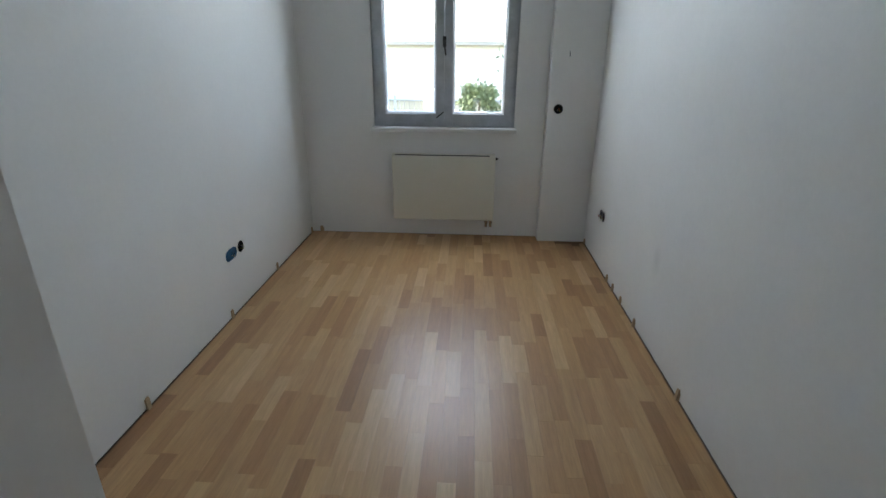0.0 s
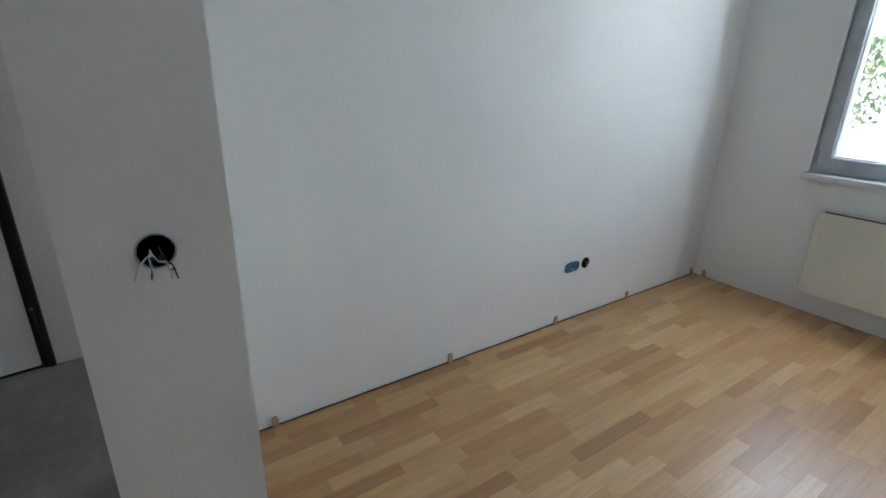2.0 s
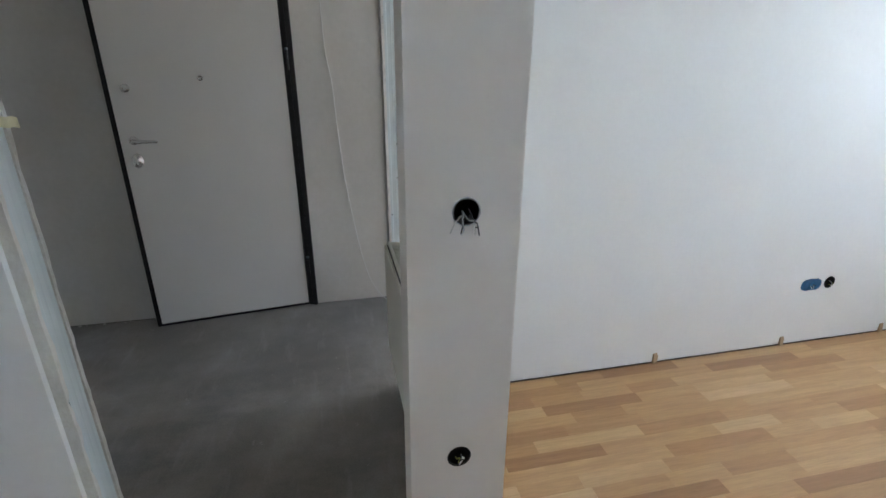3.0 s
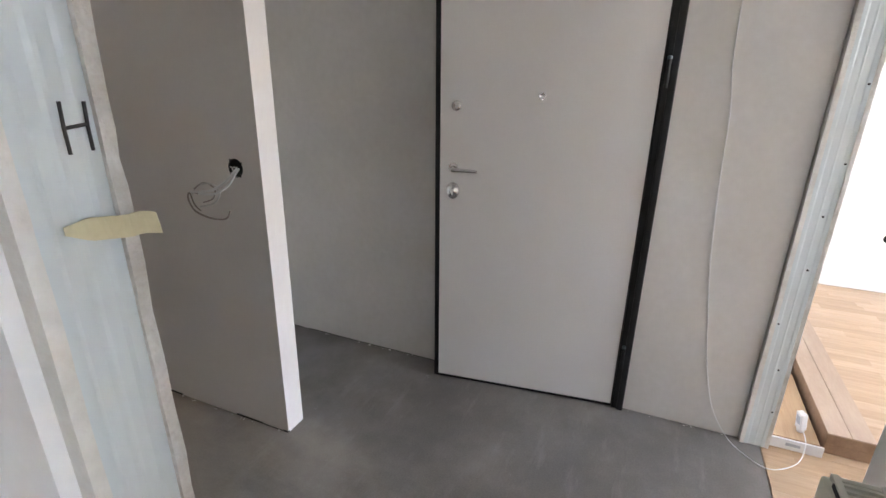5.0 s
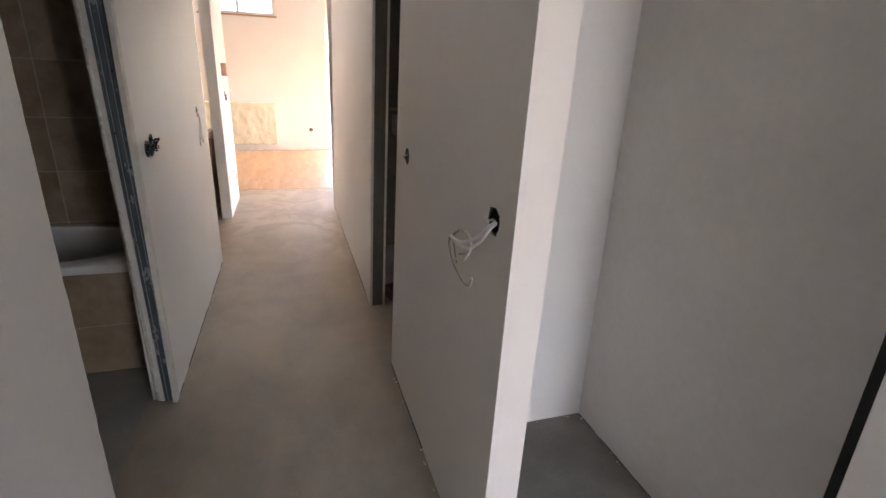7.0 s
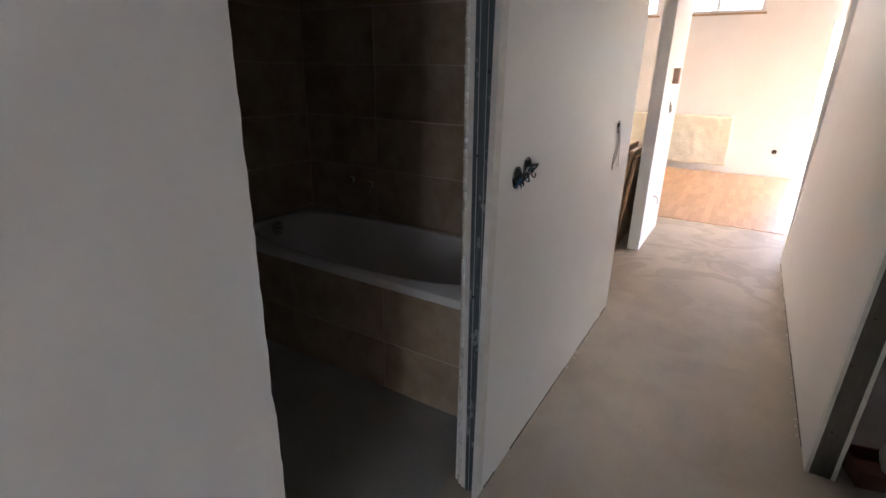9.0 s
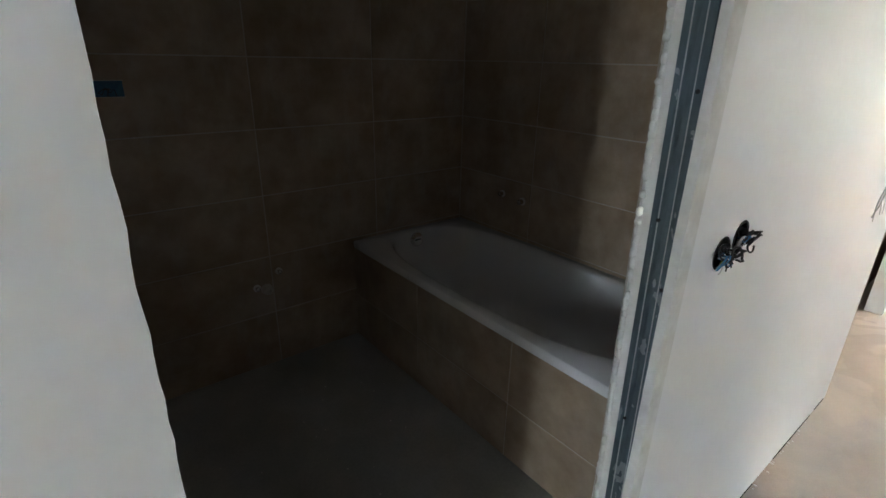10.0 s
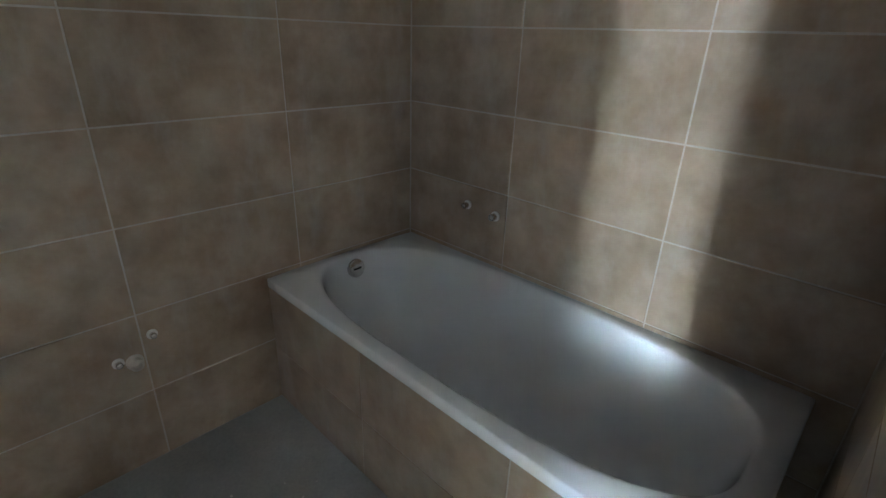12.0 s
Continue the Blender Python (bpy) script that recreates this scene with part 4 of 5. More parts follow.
# ---------------- wooden spacers along the parquet ----------------
def spacer(x, y, turn, tall):
    ob = thing("wooden_spacer", "small wooden wedge between parquet and wall", "wedge", pose(x, y, 0, 0, 0, turn), "wedges round the parquet")
    bm = bmesh.new()
    prof = [(0.0, 0.0), (0.013, 0.0), (0.006, tall), (0.0, tall)]
    for s in (-0.011, 0.011):
        for a, z in prof:
            bm.verts.new((a, s, z + (0.004 if s > 0 else 0) * (z > 0)))
    bm.verts.ensure_lookup_table()
    v = bm.verts
    bm.faces.new([v[0], v[1], v[2], v[3]])
    bm.faces.new([v[7], v[6], v[5], v[4]])
    for k in range(4):
        bm.faces.new([v[k], v[4 + k], v[4 + (k + 1) % 4], v[(k + 1) % 4]])
    part("wedge", bm, WEDGE, ob)
    part("backing", box(0.0, 0.004, 0.012, 0.020, 0, tall * 0.8, 0.001), WEDGE, ob)


for y, h in ((2.765, 0.055), (3.595, 0.05), (4.326, 0.05), (5.16, 0.05), (1.80, 0.05)):
    spacer(1.131, y, 0, h)
for y, h in ((2.99, 0.055), (3.66, 0.05), (3.95, 0.05), (4.14, 0.05), (4.295, 0.05), (5.05, 0.045)):
    spacer(3.544, y, 180, h)
spacer(1.21, 5.213, -90, 0.05)

# hook and drip marks on the column
hk = thing("wall_hook", "small grey screw hook on the white column", "hook")
part("hook", tube(smooth_path([(3.276, 5.101, 1.53), (3.276, 5.08, 1.53), (3.276, 5.072, 1.515), (3.28, 5.08, 1.50)], 5), 0.003, 8), STEEL, hk, smooth=True)

# ---------------- entrance door ----------------
def entrance_door():
    u = Vector((0.114, -0.89, 0)).normalized()
    m = Matrix((u, Vector((0, 0, 1)).cross(u), Vector((0, 0, 1)))).transposed().to_4x4()
    m.translation = (0.016, 0.90, 0)
    ob = thing("entrance_door", "off-white security door standing slightly ajar in a black frame", "door", m)
    part("leaf", box(0.0, 0.886, -0.05, 0.0, 0.020, 2.1, 0.003), DOORSKIN, ob)
    part("gasket", box(-0.004, 0.911, -0.058, -0.008, 0.001, 2.112, 0.002), BLACK, ob, "black rubber edge")

    def rose(uu, z, profile, label, tall=1.0):
        return part("rose", lathe(profile, 28, m=Matrix.Translation((uu, 0, z)) @ Matrix.Diagonal((1, 1, tall, 1)) @ Matrix.Rotation(radians(-90), 4, "X")), CHROME, ob, label, True)

    lock = rose(0.822, 1.03, [(0.030, 0), (0.030, 0.005), (0.028, 0.008), (0.013, 0.009), (0.012, 0.013), (0.0005, 0.013)], "oval chrome lock rose", 1.32)
    part("cylinder", box(0.817, 0.827, 0.012, 0.017, 1.010, 1.042, 0.002), CHROME, lock)
    rose(0.81, 1.41, [(0.022, 0), (0.022, 0.007), (0.018, 0.009), (0.011, 0.013), (0.0005, 0.013)], "round chrome upper lock")
    rose(0.444, 1.458, [(0.015, 0), (0.015, 0.003), (0.010, 0.004), (0.010, 0.001), (0.0005, 0.0015)], "chrome peephole ring")
    hr = rose(0.822, 1.138, [(0.022, 0), (0.022, 0.007), (0.019, 0.009), (0.0005, 0.009)], "chrome handle rose")
    part("lever", tube(smooth_path([(0.822, 0.008, 1.138), (0.822, 0.045, 1.138), (0.808, 0.056, 1.138), (0.76, 0.058, 1.137), (0.70, 0.055, 1.134)], 6), lambda t: 0.0095 if t < 0.45 else 0.0115 - 0.010 * (t - 0.45), 12), CHROME, hr, "satin chrome lever", True)
    return ob


entrance_door()
fr = thing("door_frame", "black steel frame around the entrance door", "door frame", kind="structure")
part("jamb", box(-0.10, 0.016, 0.905, 0.958, 0.0, 2.16, 0.003), BLACK, fr)
part("rebate", box(0.016, 0.026, 0.930, 0.956, 0.0, 2.16, 0.003), BLACK, fr)
part("jamb", box(-0.10, 0.004, -0.052, -0.008, 0.0, 2.16, 0.003), BLACK, fr)
part("head", box(-0.10, 0.012, -0.008, 0.905, 2.115, 2.16, 0.003), BLACK, fr)
for z in (0.24, 1.50):
    part("hinge", lathe([(0.009, 0), (0.009, 0.012), (0.0075, 0.013), (0.0075, 0.09), (0.009, 0.091), (0.009, 0.10), (0.004, 0.112)], 14, m=Matrix.Translation((0.026, 0.922, z))), BLACK, fr, "black hinge pin")
    part("hinge_cap", lathe([(0.0095, 0), (0.0095, 0.010), (0.004, 0.014)], 14, m=Matrix.Translation((0.026, 0.922, z + 0.104))), STEEL, fr)

# ---------------- marks, tape, cable, charger ----------------
def mark():
    ob = thing("handwritten_mark", "letter H in black marker on the steel stud", "writing")
    y = 0.4675

    def stroke(a, c):
        part("stroke", tube([(a[0], y, a[1]), ((a[0] + c[0]) / 2 + 0.0006, y, (a[1] + c[1]) / 2), (c[0], y, c[1])], 0.0016, 6), MARKER, ob)

    stroke((1.9250, 1.534), (1.9258, 1.490))
    stroke((1.9050, 1.533), (1.9063, 1.491))
    stroke((1.9255, 1.512), (1.9058, 1.514))


mark()


def tape():
    bm = bmesh.new()
    n = 14
    rows = []
    for i in range(n + 1):
        t = i / n
        x = 1.950 - 0.081 * t
        y = 0.4745 if t < 0.68 else 0.4745 + 0.006 * (t - 0.68) / 0.32
        w = 0.0105 * (0.35 + 0.65 * min(1, t * 4))
        z = 1.428 - 0.014 * t + (0.003 * math.sin(9 * t) if t > 0.7 else 0)
        rows.append([bm.verts.new((x, y + 0.001 * math.sin(14 * t), z + w)), bm.verts.new((x + (0.004 * math.sin(i * 2.1) if i == n else 0), y, z - w - 0.002 * t))])
    for a, c in zip(rows, rows[1:]):
        bm.faces.new([a[0], c[0], c[1], a[1]])
    ob = tagged(mesh_object("masking_tape", bm, TAPE), "strip of yellow masking tape stuck to the stud", "tape")
    ob.modifiers.new("thickness", "SOLIDIFY").thickness = 0.0008


tape()

cord = thing("white_cable", "thin white cable hanging down the hall wall to the floor", "cable")
part("cord", tube(smooth_path([(0.004, 1.125, 2.3), (0.004, 1.131, 1.67), (0.006, 1.160, 1.42), (0.004, 1.172, 1.17), (0.006, 1.198, 0.84), (0.004, 1.230, 0.6), (0.006, 1.272, 0.34), (0.02, 1.325, 0.14), (0.06, 1.40, 0.03), (0.12, 1.47, 0.006),
      (0.17, 1.555, 0.006), (0.10, 1.66, 0.012), (0.022, 1.70, 0.045), (-0.03, 1.705, 0.066), (-0.078, 1.704, 0.068)], 8), 0.0021, 8), WHITEPLASTIC, cord, smooth=True)
ch = thing("charger", "white plug charger standing on a parquet pack", "charger", pose(-0.085, 1.70, 0.0545, 8, 0, 20))
part("housing", box(-0.02, 0.02, -0.014, 0.014, 0.016, 0.10, 0.006, 3), WHITEPLASTIC, ch)
part("plug", lathe([(0.013, 0), (0.016, 0.006), (0.016, 0.018), (0.0005, 0.02)], 16), WHITEPLASTIC, ch)
part("tag", box(-0.012, 0.012, -0.0152, -0.0138, 0.045, 0.085), FILM, ch)

# ---------------- side room: parquet packs ----------------
OAKPLANK = surface("oak_board", (0.40, 0.25, 0.13), (0.56, 0.39, 0.23), 5, 0.45, fine=40, stretch=(0.3, 6, 6))
TANCARTON = surface("tan_carton", (0.40, 0.29, 0.21), (0.52, 0.40, 0.30), 5, 0.8, fine=60, relief=0.2, stretch=(0.4, 2, 2))


def opened_pack():
    """Loose oak boards that still wear the white end of their wrapping."""
    rng = random.Random(1)
    ob = thing("parquet_pack", "opened pack of oak parquet boards with a white end wrap", "parquet boards", group="parquet packs in the side room")
    h = 0.0135
    for i in range(4):
        d = rng.uniform(-0.004, 0.004)
        part("board", box(-1.75 + 3 * d, -0.012 + d, 1.580 + d, 1.762 + d, 0.001 + i * h, i * h + h, 0.0012, 1), OAKPLANK, ob)
    part("end_wrap", box(-0.010, 0.0, 1.566, 1.774, 0.001, 0.052, 0.003), WHITEPLASTIC, ob, "white carton end")
    part("side_wrap", box(-1.20, -0.010, 1.568, 1.575, 0.001, 0.050, 0.002), WHITEPLASTIC, ob, "white carton side")
    part("label", box(0.0, 0.0012, 1.635, 1.690, 0.022, 0.036), FILM, ob)


def carton_pack():
    """A long closed parquet carton with a folded end and a lid seam."""
    ob = thing("parquet_carton", "long closed brown carton of parquet boards on the floor", "parquet boards", group="parquet packs in the side room")
    x0, x1, y0, y1, z1 = -2.05, -0.045, 1.785, 1.955, 0.105
    part("body", box(x0, x1, y0, y1, 0.001, z1 - 0.004, 0.004), CARTON, ob, "brown carton sides")
    part("lid", box(x0 - 0.002, x1 + 0.002, y0 - 0.0015, (y0 + y1) / 2 - 0.001, z1 - 0.0038, z1, 0.0012), TANCARTON, ob, "tan lid flap")
    part("lid", box(x0 - 0.002, x1 + 0.002, (y0 + y1) / 2 + 0.001, y1 + 0.0015, z1 - 0.0038, z1, 0.0012), TANCARTON, ob, "tan lid flap")
    part("end_flap", box(x1, x1 + 0.003, y0 + 0.003, y1 - 0.003, 0.004, 0.052, 0.001), CARTON, ob, "reddish brown end flap")
    part("end_flap", box(x1, x1 + 0.004, y0 + 0.002, y1 - 0.002, 0.054, z1 - 0.006, 0.001), CARTON, ob, "reddish brown end flap")


opened_pack()
carton_pack()

# ---------------- bathroom ----------------
def bathtub():
    ob = thing("bathtub", "white acrylic bathtub built into a tiled surround", "bathtub")
    x0, x1, y0, y1, top = 2.10, 3.828, -2.834, -2.055, 0.600
    cx, cy = (x0 + x1) / 2, (y0 + y1) / 2
    n = 96

    def sup(a, rx, ry, p, ox=0.0):
        return (cx + ox + rx * math.copysign(abs(math.cos(a)) ** (2 / p), math.cos(a)), cy + ry * math.copysign(abs(math.sin(a)) ** (2 / p), math.sin(a)))

    def rect(a, inset):
        rx, ry = (x1 - x0) / 2 - inset, (y1 - y0) / 2 - inset
        c, s = math.cos(a), math.sin(a)
        k = min(rx / max(abs(c), 1e-6), ry / max(abs(s), 1e-6))
        return cx + c * k, cy + s * k

    bm = bmesh.new()
    angles = [2 * math.pi * k / n + 0.001 for k in range(n)]
    ca = math.atan2((y1 - y0), (x1 - x0))
    for target in (ca, math.pi - ca, math.pi + ca, 2 * math.pi - ca):
        k = min(range(n), key=lambda i: abs(angles[i] - target))
        angles[k] = target
    rings = []
    for inset, z in ((0.002, top - 0.045), (0.0, top - 0.040), (0.0, top - 0.006), (0.005, top)):
        rings.append([(*rect(a, inset), z) for a in angles])
    for rx, ry, p, ox, z in ((0.822, 0.348, 3.0, 0.008, top), (0.814, 0.341, 3.0, 0.008, top - 0.0015), (0.807, 0.335, 3.0, 0.008, top - 0.006), (0.801, 0.330, 3.0, 0.008, top - 0.015), (0.795, 0.326, 3.0, 0.007, top - 0.035), (0.786, 0.320, 3.0, 0.006, top - 0.075), (0.770, 0.311, 3.0, 0.004, top - 0.14),
                             (0.745, 0.300, 2.9, 0.004, top - 0.23), (0.715, 0.286, 2.9, 0.006, top - 0.31), (0.675, 0.266, 2.8, 0.01, top - 0.365), (0.61, 0.232, 2.8, 0.01, top - 0.40), (0.46, 0.165, 2.7, 0.01, top - 0.418), (0.2, 0.07, 2.4, 0.01, top - 0.425)):
        rings.append([(*sup(a, rx, ry, p, ox), z) for a in angles])
    vr = [[bm.verts.new(p) for p in r] for r in rings]
    for a, c in zip(vr, vr[1:]):
        for k in range(n):
            bm.faces.new([a[k], a[(k + 1) % n], c[(k + 1) % n], c[k]])
    bm.faces.new(vr[-1])
    shell = part("shell", bm, ACRYLIC, ob, smooth=True)
    m = Matrix.Translation((3.742, -2.43, 0.552)) @ Matrix.Rotation(radians(-90 + 9), 4, "Y")
    ov = part("overflow", lathe([(0.042, -0.006), (0.042, 0.005), (0.038, 0.009), (0.016, 0.011), (0.0005, 0.011)], 28, m=m), CHROME, ob, "round chrome overflow", True)
    part("slot", box(-0.004, 0.004, -0.02, 0.02, 0.0105, 0.0125), RUBBER, ov).matrix_basis = m
    part("drain", lathe([(0.03, 0.0), (0.03, 0.004), (0.024, 0.006), (0.0005, 0.005)], 24, m=Matrix.Translation((3.30, -2.445, top - 0.4235))), CHROME, ob, "chrome drain", True)
    part("support", box(x0 + 0.05, x1 - 0.05, y0 + 0.06, y1 - 0.07, 0.0, 0.15), GROUT, ob)


bathtub()
bm = box(2.10, 3.829, -2.105, -2.060, 0.0, 0.563)
tagged(mesh_object("wall_tub_front", bm, GROUT), "masonry front below the bathtub", "wall", kind="structure")


def pipe_stub(label, x, y, z, nx, ny, r=0.013, length=0.03, material=None):
    ob = thing("pipe_stub", label, "pipe", facing(x, y, z, nx, ny), "capped water pipes")
    part("sleeve", lathe([(r, -0.01), (r, length), (r * 0.7, length), (r * 0.7, 0.004), (0.0005, 0.004)], 16), material or CHROME, ob, smooth=False)
    part("collar", lathe([(r + 0.007, -0.004), (r + 0.007, 0.003), (r + 0.001, 0.006)], 16), material or TRIMMETAL, ob)


pipe_stub("capped tap connection in the bathtub wall", 3.452, -2.834, 0.838, 0, 1)
pipe_stub("capped tap connection beside another in the bathtub wall", 3.296, -2.834, 0.825, 0, 1, 0.015)
pipe_stub("small dark pipe stub low in the tiled wall", 3.829, -1.618, 0.527, -1, 0, 0.011, 0.02)
pipe_stub("white capped drain stub low in the tiled wall", 3.829, -1.548, 0.443, -1, 0, 0.022, 0.03, GROUT)
pipe_stub("white capped pipe beside the drain stub", 3.829, -1.50, 0.46, -1, 0, 0.012, 0.02)
for a in range(4):
    pipe_stub("yellow plastic pipe cap in the boxed wall", 3.63, -0.43 + 0.05 * math.cos(a * 1.57 + 0.7), 0.28 + 0.05 * math.sin(a * 1.57 + 0.7), -1, 0, 0.02, 0.015, YELLOW)
wb = thing("junction_box", "dark blue rectangular wiring box let into the tiles", "junction box", facing(3.829, -1.047, 1.428, -1, 0))
part("opening", box(-0.053, 0.053, -0.029, 0.029, 0.001, 0.0045, 0.001), BLUE, wb, "dark blue plastic box")
part("rim", box(-0.056, 0.056, 0.029, 0.032, 0.0, 0.006), GROUT, wb)
part("rim", box(-0.056, 0.056, -0.032, -0.029, 0.0, 0.006), GROUT, wb)
wire_bundle(wb, 31, 4, 0.03, 0.02, [RUBBER])
tagged(mesh_object("trim_tile_corner", box(3.625, 3.634, -0.873, -0.863, 0, H - 0.01, 0.002), TRIMMETAL), "pale metal tile corner profile", "trim", kind="structure")
crumbs("bathroom_rubble", [((3.4, -1.95), (2.9, -1.8)), ((3.3, -1.5), (2.9, -1.2))], "scraps and dust on the bathroom floor", 8, 0.3, 16)

# ---------------- storage room things ----------------
def bag(x, y, s, label, material, seed):
    bm = bmesh.new()
    bmesh.ops.create_icosphere(bm, subdivisions=4, radius=1.0)
    for v in bm.verts:
        p = v.co.copy()
        f = 1 + 0.22 * noise.noise(p * 2.1 + Vector((seed, 0, 0))) + 0.08 * noise.noise(p * 6 + Vector((seed, 2, 0)))
        v.co = Vector((p.x * f * s * 0.8, p.y * f * s * 0.7, max(0.0, (p.z * f * (1 + 0.3 * max(0, p.z)) + 0.85) * s)))
    ob = tagged(mesh_object("plastic_bag", bm, material, True), label, "bag")
    ob.matrix_basis = pose(x, y, 0)
    return ob


bag(0.47, -2.70, 0.11, "crumpled white plastic bag on the storage floor", BAG, 1)
bag(0.32, -2.93, 0.13, "crumpled grey plastic sack behind a white bag", FILM, 4)
bag(0.50, -2.43, 0.10, "crumpled white plastic bag just inside the storage door", BAG, 7)
cr = thing("red_crate", "low red plastic crate under the white bag", "crate", pose(0.55, -2.66, 0, 0, 0, 14))
part("base", box(-0.12, 0.12, -0.09, 0.09, 0.0, 0.012, 0.003), RED, cr)
for a in (-0.12, 0.112):
    part("side", box(a, a + 0.008, -0.09, 0.09, 0.012, 0.075, 0.002), RED, cr)
for a in (-0.09, 0.082):
    part("end", box(-0.112, 0.112, a, a + 0.008, 0.012, 0.075, 0.002), RED, cr)
sh = thing("wall_shelf", "dark wooden shelf board with brackets in the storage room", "shelf")
part("board", box(-0.55, 0.55, -3.80, -3.45, 1.24, 1.27, 0.003), DARKWOOD, sh)
for x in (-0.4, 0.4):
    part("bracket", box(x - 0.012, x + 0.012, -3.80, -3.50, 1.05, 1.24, 0.003), BLACK, sh)
bx = thing("dark_carton", "dark brown carton standing on the storage shelf", "box", pose(0.2, -3.62, 1.27, 0, 0, 10))
part("body", box(-0.16, 0.16, -0.12, 0.12, 0, 0.22, 0.004), SHADE, bx)
part("flap", box(-0.16, 0.16, -0.12, 0.0, 0.221, 0.224), SHADE, bx)

# ---------------- living room ----------------
def high_window(x0, x1, label, name):
    ob = thing(name, label, "window", kind="structure")
    FR = PVC
    part("window_frame", frame_ring(x0 + 0.001, x1 - 0.001, 2.485, 3.118, -10.07, -10.14, 0.05), FR, ob)
    mid = (x0 + x1) / 2
    part("mullion", box(mid - 0.03, mid + 0.03, -10.13, -10.075, 2.535, 3.068, 0.004), FR, ob)
    for a, c in ((x0 + 0.051, mid - 0.031), (mid + 0.031, x1 - 0.051)):
        g = part("pane", box(a, c, -10.108, -10.102, 2.536, 3.067), GLASS, ob)
        g.visible_shadow = False
    part("window_sill", box(x0 - 0.03, x1 + 0.03, -10.14, -9.965, 2.455, 2.483, 0.004), WEDGE, ob, "raw wooden sill")


high_window(1.40, 2.70, "high living room window with raw wooden sill", "window_2")
high_window(2.93, 4.30, "second high living room window with raw wooden sill", "window_3")
pb = thing("wall_box", "small reddish box screwed to the partition", "wall box", facing(1.931, -5.42, 1.525, -1, 0))
part("body", box(-0.035, 0.035, -0.065, 0.065, 0, 0.045, 0.004), PINKPAINT, pb)
part("lid", box(-0.038, 0.038, -0.068, 0.068, 0.045, 0.052, 0.003), PINKPAINT, pb)
lw = thing("loose_wire", "short grey wire sticking out low on the partition", "wire")
part("strand", tube(smooth_path([(1.94, -5.37, 0.43), (1.91, -5.37, 0.44), (1.885, -5.38, 0.41), (1.89, -5.40, 0.36)], 6), 0.004, 6), WIRE, lw, smooth=True)


def leaning_boards():
    rng = random.Random(9)
    for i in range(5):
        ob = thing("board_panel", "large brown board leaning against the partition", "board", pose(2.14 + 0.055 * i, -5.0, 0.002, 0, -6 - i * 0.6, 0), "boards leaning on the partition")
        w, h = rng.uniform(1.0, 1.25), rng.uniform(0.84, 0.92)
        part("panel", box(-0.012, 0.012, -w + 0.12 + 0.03 * i, 0.12 - 0.02 * i, 0, h, 0.002), CARTON if i % 2 == 0 else OAKPLANK, ob)


leaning_boards()

# ---------------- outside ----------------
def big_ground():
    bm = bmesh.new()
    bmesh.ops.create_grid(bm, x_segments=40, y_segments=40, size=900)
    ob = mesh_object("ground", bm, GRASS)
    ob.location = (0, 0, -0.9)
    return tagged(ob, "grassy ground reaching the horizon", "ground", kind="structure")


big_ground()


def low_building():
    ob = thing("house", "long low cream rendered house with a dark eave", "house", pose(-2, 32, -0.9))
    bm = bmesh.new()
    cuboid(bm, -26, 30, 0, 8, 0, 3.1)
    part("wall", bm, FACADE, ob)
    part("eave", box(-26.4, 30.4, -0.45, 0.0, 3.1, 3.3), EAVE, ob)
    bm = bmesh.new()
    vs = [bm.verts.new(p) for p in ((-26.4, -0.5, 3.3), (30.4, -0.5, 3.3), (30.4, 4, 5.6), (-26.4, 4, 5.6), (-26.4, 8.5, 3.3), (30.4, 8.5, 3.3))]
    bm.faces.new([vs[0], vs[1], vs[2], vs[3]])
    bm.faces.new([vs[3], vs[2], vs[5], vs[4]])
    bm.faces.new([vs[0], vs[3], vs[4]])
    bm.faces.new([vs[1], vs[5], vs[2]])
    bm.faces.new([vs[0], vs[4], vs[5], vs[1]])
    part("roof", bm, FACADE, ob)


low_building()


def tree(x, y, height, spread, seed, label, name="tree"):
    rng = random.Random(seed)
    ob = thing(name, label, "tree" if name == "tree" else "shrub", pose(x, y, -0.9))
    trunk = tube([(0, 0, 0), (0.03, 0.02, height * 0.3), (-0.02, 0.04, height * 0.6), (0, 0, height * 0.85)], lambda t: 0.12 * (1 - 0.75 * t) * height / 5, 10)
    tips = []
    for i in range(14):
        a, z0 = rng.uniform(0, 6.28), height * rng.uniform(0.25, 0.75)
        r = spread * rng.uniform(0.4, 0.95) * (1 - abs(z0 / height - 0.5))
        tip = Vector((math.cos(a) * r, math.sin(a) * r, z0 + height * rng.uniform(0.08, 0.25)))
        tube([(0, 0, z0), tip * 0.5 + Vector((0, 0, z0 * 0.5)), tip], lambda t: 0.035 * (1 - 0.8 * t) * height / 5, 6, trunk)
        tips.append(tip)
    part("trunk", trunk, BARK, ob, smooth=True)
    bm = bmesh.new()
    for tip in tips + [Vector((0, 0, height * 0.9))]:
        for k in range(130):
            p = tip + Vector((rng.gauss(0, 1), rng.gauss(0, 1), rng.gauss(0, 0.8))) * spread * 0.2
            s = rng.uniform(0.05, 0.12) * (height / 4) ** 0.5
            m = Matrix.Translation(p) @ Euler((rng.uniform(0, 6), rng.uniform(0, 6), rng.uniform(0, 6))).to_matrix().to_4x4()
            vs = [bm.verts.new(m @ Vector(c)) for c in ((-s, 0, 0), (0, -s * 0.5, s * 0.1), (s, 0, 0), (0, s * 0.5, s * 0.1))]
            bm.faces.new(vs)
    part("crown", bm, LEAF, ob)


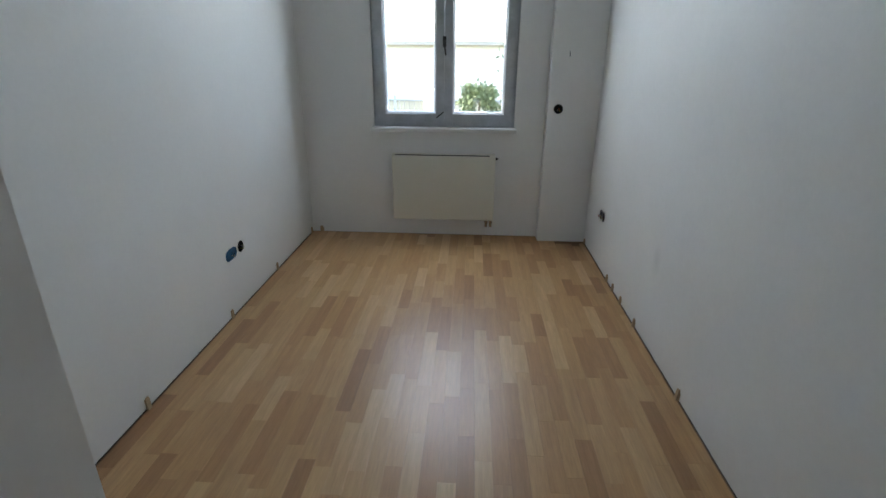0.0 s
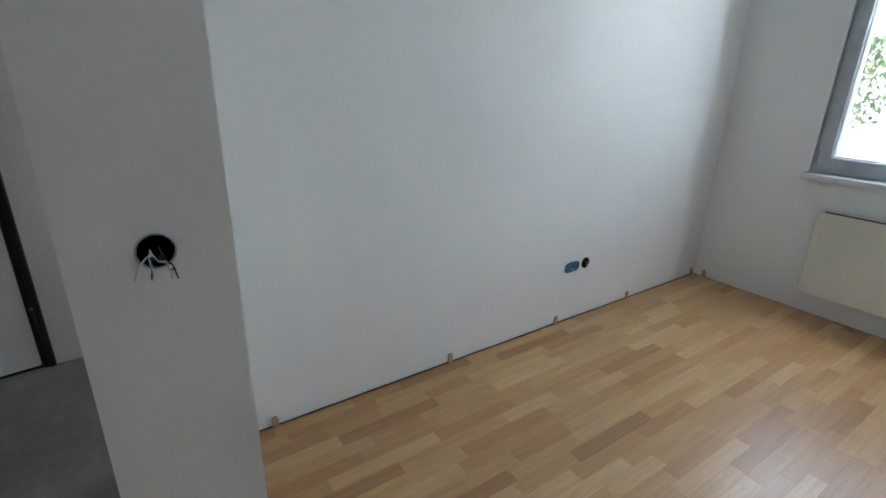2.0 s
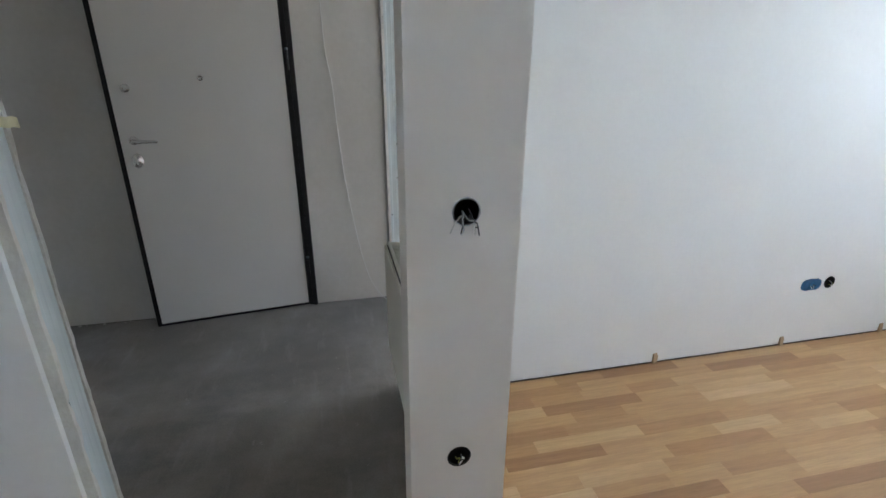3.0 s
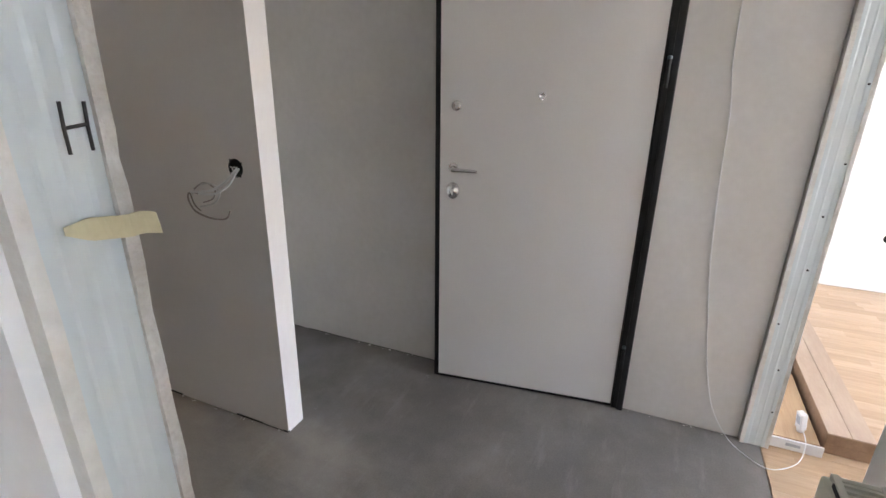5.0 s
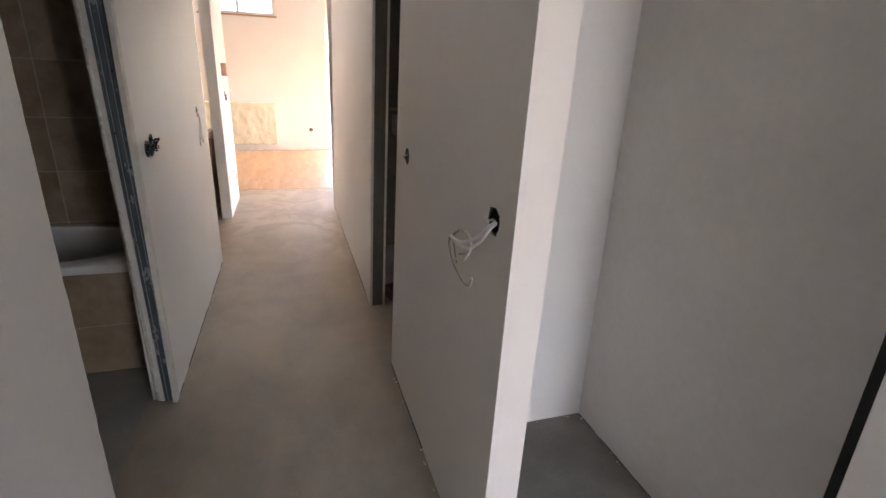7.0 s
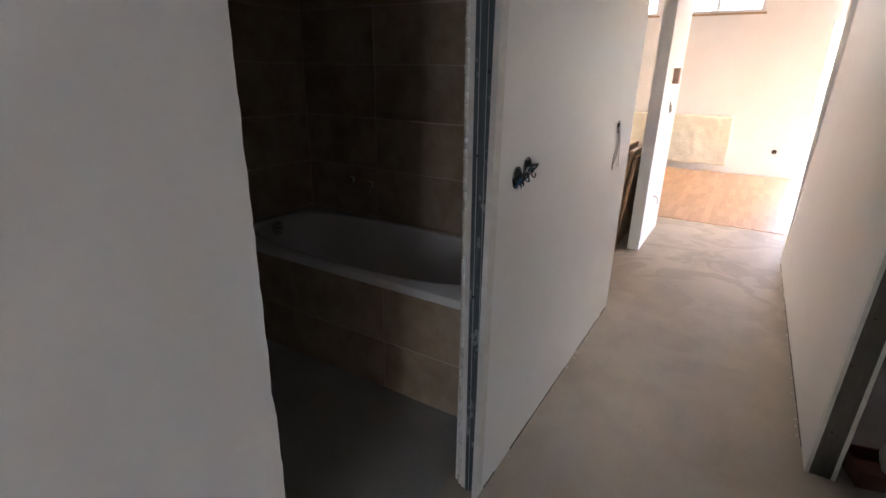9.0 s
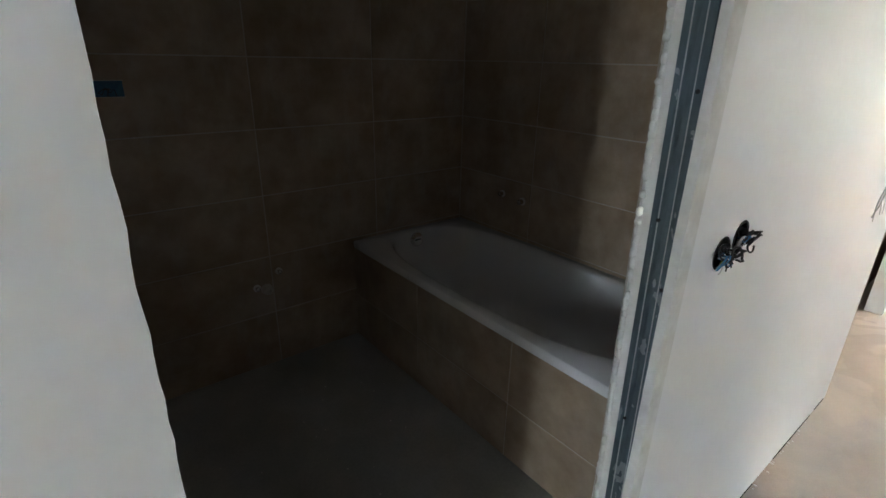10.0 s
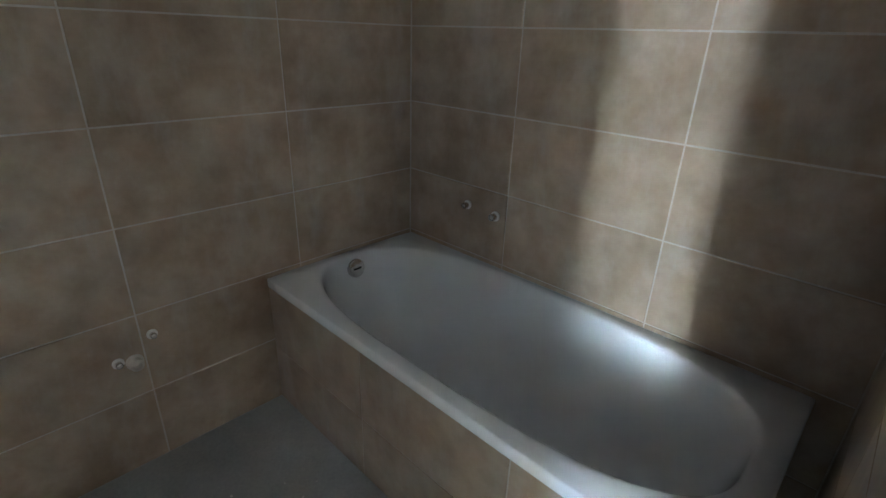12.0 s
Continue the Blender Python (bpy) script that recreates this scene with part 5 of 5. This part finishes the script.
tree(-3.3, 19, 3.9, 1.7, 1, "leafy green garden tree near the fence")
tree(2.75, 15, 1.75, 0.55, 2, "small rounded green garden shrub", "shrub")
tree(4.9, 20, 3.9, 1.3, 3, "slim green garden tree beyond the fence")
tree(-5.5, 21, 2.4, 1.5, 4, "low green garden shrub by the fence", "shrub")
fe = thing("fence", "pale metal garden fence with posts and thin bars", "fence", pose(0, 17.5, -0.9))
for i in range(14):
    part("post", box(-9 + i * 1.5, -8.93 + i * 1.5, -0.03, 0.03, 0, 1.25), FENCE, fe)
for z in (0.25, 1.1):
    part("rail", box(-9, 10.6, -0.012, 0.012, z, z + 0.035), FENCE, fe)
for i in range(120):
    part("bar", box(-8.9 + i * 0.162, -8.888 + i * 0.162, -0.008, 0.008, 0.25, 1.13), FENCE, fe)
for x in (-0.9, 1.2):
    gp = thing("gate_pillar", "pale rendered garden gate pillar", "pillar", pose(x, 17.2, -0.9))
    part("shaft", box(-0.2, 0.2, -0.2, 0.2, 0, 1.4, 0.01), FACADE, gp)
    part("cap", box(-0.24, 0.24, -0.24, 0.24, 1.4, 1.48, 0.01), FACADE, gp)

# ---------------- tiles ----------------
TW, TH = 0.6275, 0.3125
ROWZ = [0.0] + [round(0.302 + TH * k, 4) for k in range(10)]


def tile_mesh(w, h):
    key = (round(w, 3), round(h, 3))
    if key not in TILES:
        bm = bmesh.new()
        b, d = 0.0012, 0.009
        outer = [(-w / 2, -h / 2), (w / 2, -h / 2), (w / 2, h / 2), (-w / 2, h / 2)]
        rings = [[bm.verts.new((x, y, 0)) for x, y in outer], [bm.verts.new((x, y, d - b)) for x, y in outer],
                 [bm.verts.new((x - math.copysign(b, x), y - math.copysign(b, y), d)) for x, y in outer]]
        for a, c in zip(rings, rings[1:]):
            for k in range(4):
                bm.faces.new([a[k], a[(k + 1) % 4], c[(k + 1) % 4], c[k]])
        bm.faces.new(rings[-1])
        me = bpy.data.meshes.new("tile")
        bm.to_mesh(me)
        bm.free()
        me.materials.append(TILE)
        TILES[key] = me
    return TILES[key]


TILES = {}


def tile_wall(parent, cuts, rows, place, gap=0.0055):
    """Tiles between the cuts along the wall and the rows of its height. place(u, z): the pose at the wall."""
    rng = random.Random(len(cuts) * 7 + len(rows))
    for z0, z1 in zip(rows, rows[1:]):
        for u0, u1 in zip(cuts, cuts[1:]):
            ob = new("tile", tile_mesh(u1 - u0 - gap, z1 - z0 - gap))
            ob.parent = parent
            ob.matrix_basis = place((u0 + u1) / 2, (z0 + z1) / 2) @ Matrix.Translation((0, 0, rng.uniform(0, 0.0005))) @ Matrix.Rotation(rng.uniform(-0.0006, 0.0006), 4, "X")


obs = bpy.data.objects
tile_wall(obs["wall_bathroom_south"], [2.011, 2.61, 3.2425, 3.83], ROWZ, lambda u, z: facing(u, -2.845, z, 0, 1))
tile_wall(obs["wall_bathroom_east"], [-2.835, -2.21, -1.583, -0.868], ROWZ, lambda u, z: facing(3.84, u, z, -1, 0))
tile_wall(obs["wall_bathroom_box"], [-0.868, -0.49, -0.12], ROWZ, lambda u, z: facing(3.64, u, z, -1, 0))
tile_wall(obs["wall_bathroom_box"], [3.632, 3.83], ROWZ, lambda u, z: facing(u, -0.858, z, 0, -1))
tile_wall(obs["wall_tub_front"], [2.10, 2.60, 3.2225, 3.83], [0.0, 0.268, 0.562], lambda u, z: facing(u, -2.066, z, 0, 1))
tile_wall(obs["wall_bathroom_front"], [-2.835, -2.30, -1.755], ROWZ, lambda u, z: facing(2.0, u, z, 1, 0))
tile_wall(obs["wall_bathroom_front"], [-0.845, -0.48, -0.122], ROWZ, lambda u, z: facing(2.0, u, z, 1, 0))
tile_wall(obs["wall_bedroom_south"], [2.012, 2.40, 3.03, 3.63], ROWZ, lambda u, z: facing(u, -0.12, z, 0, -1))

# ---------------- parquet ----------------
STRIPS = {}


def strip_mesh(length, width, wood):
    key = (round(length, 2), round(width, 3), wood.name)
    if key not in STRIPS:
        l, w, b = length / 2 - 0.00015, width / 2 - 0.00015, 0.0003
        vs = [(x, y, -0.012) for x, y in ((-w, -l), (w, -l), (w, l), (-w, l))] + [(x, y, -b) for x, y in ((-w, -l), (w, -l), (w, l), (-w, l))]
        vs += [(x - math.copysign(b, x), y - math.copysign(b, y), 0) for x, y in ((-w, -l), (w, -l), (w, l), (-w, l))]
        fs = [(4 * r + k, 4 * r + (k + 1) % 4, 4 * r + 4 + (k + 1) % 4, 4 * r + 4 + k) for r in (0, 1) for k in range(4)] + [(8, 9, 10, 11)]
        me = bpy.data.meshes.new("parquet_strip")
        me.from_pydata(vs, [], fs)
        me.materials.append(wood)
        STRIPS[key] = me
    return STRIPS[key]


def parquet(x0, x1, y0, y1, parent, seed, near=None, z=0.0, label="", width=0.0695, cut=None, start=None, wood=None):
    """Oak strips that run along y. Those inside near (y0, y1) are pieces of their own, the rest one sheet."""
    rng, wood = random.Random(seed), wood or OAK
    verts, faces, count = [], [], 0
    x, row = x0, 0
    while x < x1 - 0.004:
        w = min(width, x1 - x)
        y_from = start(x + w / 2) if start else y0
        y = y_from - rng.uniform(0.0, 0.4)
        while y < y1 - 0.004:
            length = rng.choice((0.26, 0.32, 0.38, 0.44, 0.50, 0.56))
            a, c = max(y, y_from), min(y + length, y1)
            y += length
            if c - a < 0.02 or (cut and cut(x + w / 2, (a + c) / 2)):
                continue
            if near and near[0] < (a + c) / 2 < near[1] and count < 300:
                ob = new("parquet_strip", strip_mesh(c - a, w, wood))
                ob.parent = parent
                ob.location = (x + w / 2, (a + c) / 2, z)
                count += 1
            else:
                k = len(verts)
                me = strip_mesh(c - a, w, wood)
                verts += [(v.co.x + x + w / 2, v.co.y + (a + c) / 2, v.co.z + z) for v in me.vertices]
                faces += [tuple(i + k for i in p.vertices) for p in me.polygons]
        x += w
        row += 1
    if verts:
        me = bpy.data.meshes.new("parquet_rest")
        me.from_pydata(verts, [], faces)
        me.materials.append(wood)
        ob = new("parquet_rest", me)
        ob.parent = parent
        tagged(ob, kind="stuff")


parquet(1.138, 3.537, 0.005, 5.207, obs["subfloor_bedroom"], 1, near=(2.0, 4.55), start=lambda x: 1.58 if x < 2.03 else 0.005, cut=lambda x, y: x > 3.14 and y > 5.09)
parquet(-2.222, 1.022, 1.545, 5.207, obs["subfloor_side_room"], 2, wood=PALEOAK)
parquet(-3.19, 5.69, -11.39, -6.36, obs["subfloor_living"], 3, z=0.006, wood=ROSYOAK, cut=lambda x, y: y < -10 and x > 0.48)
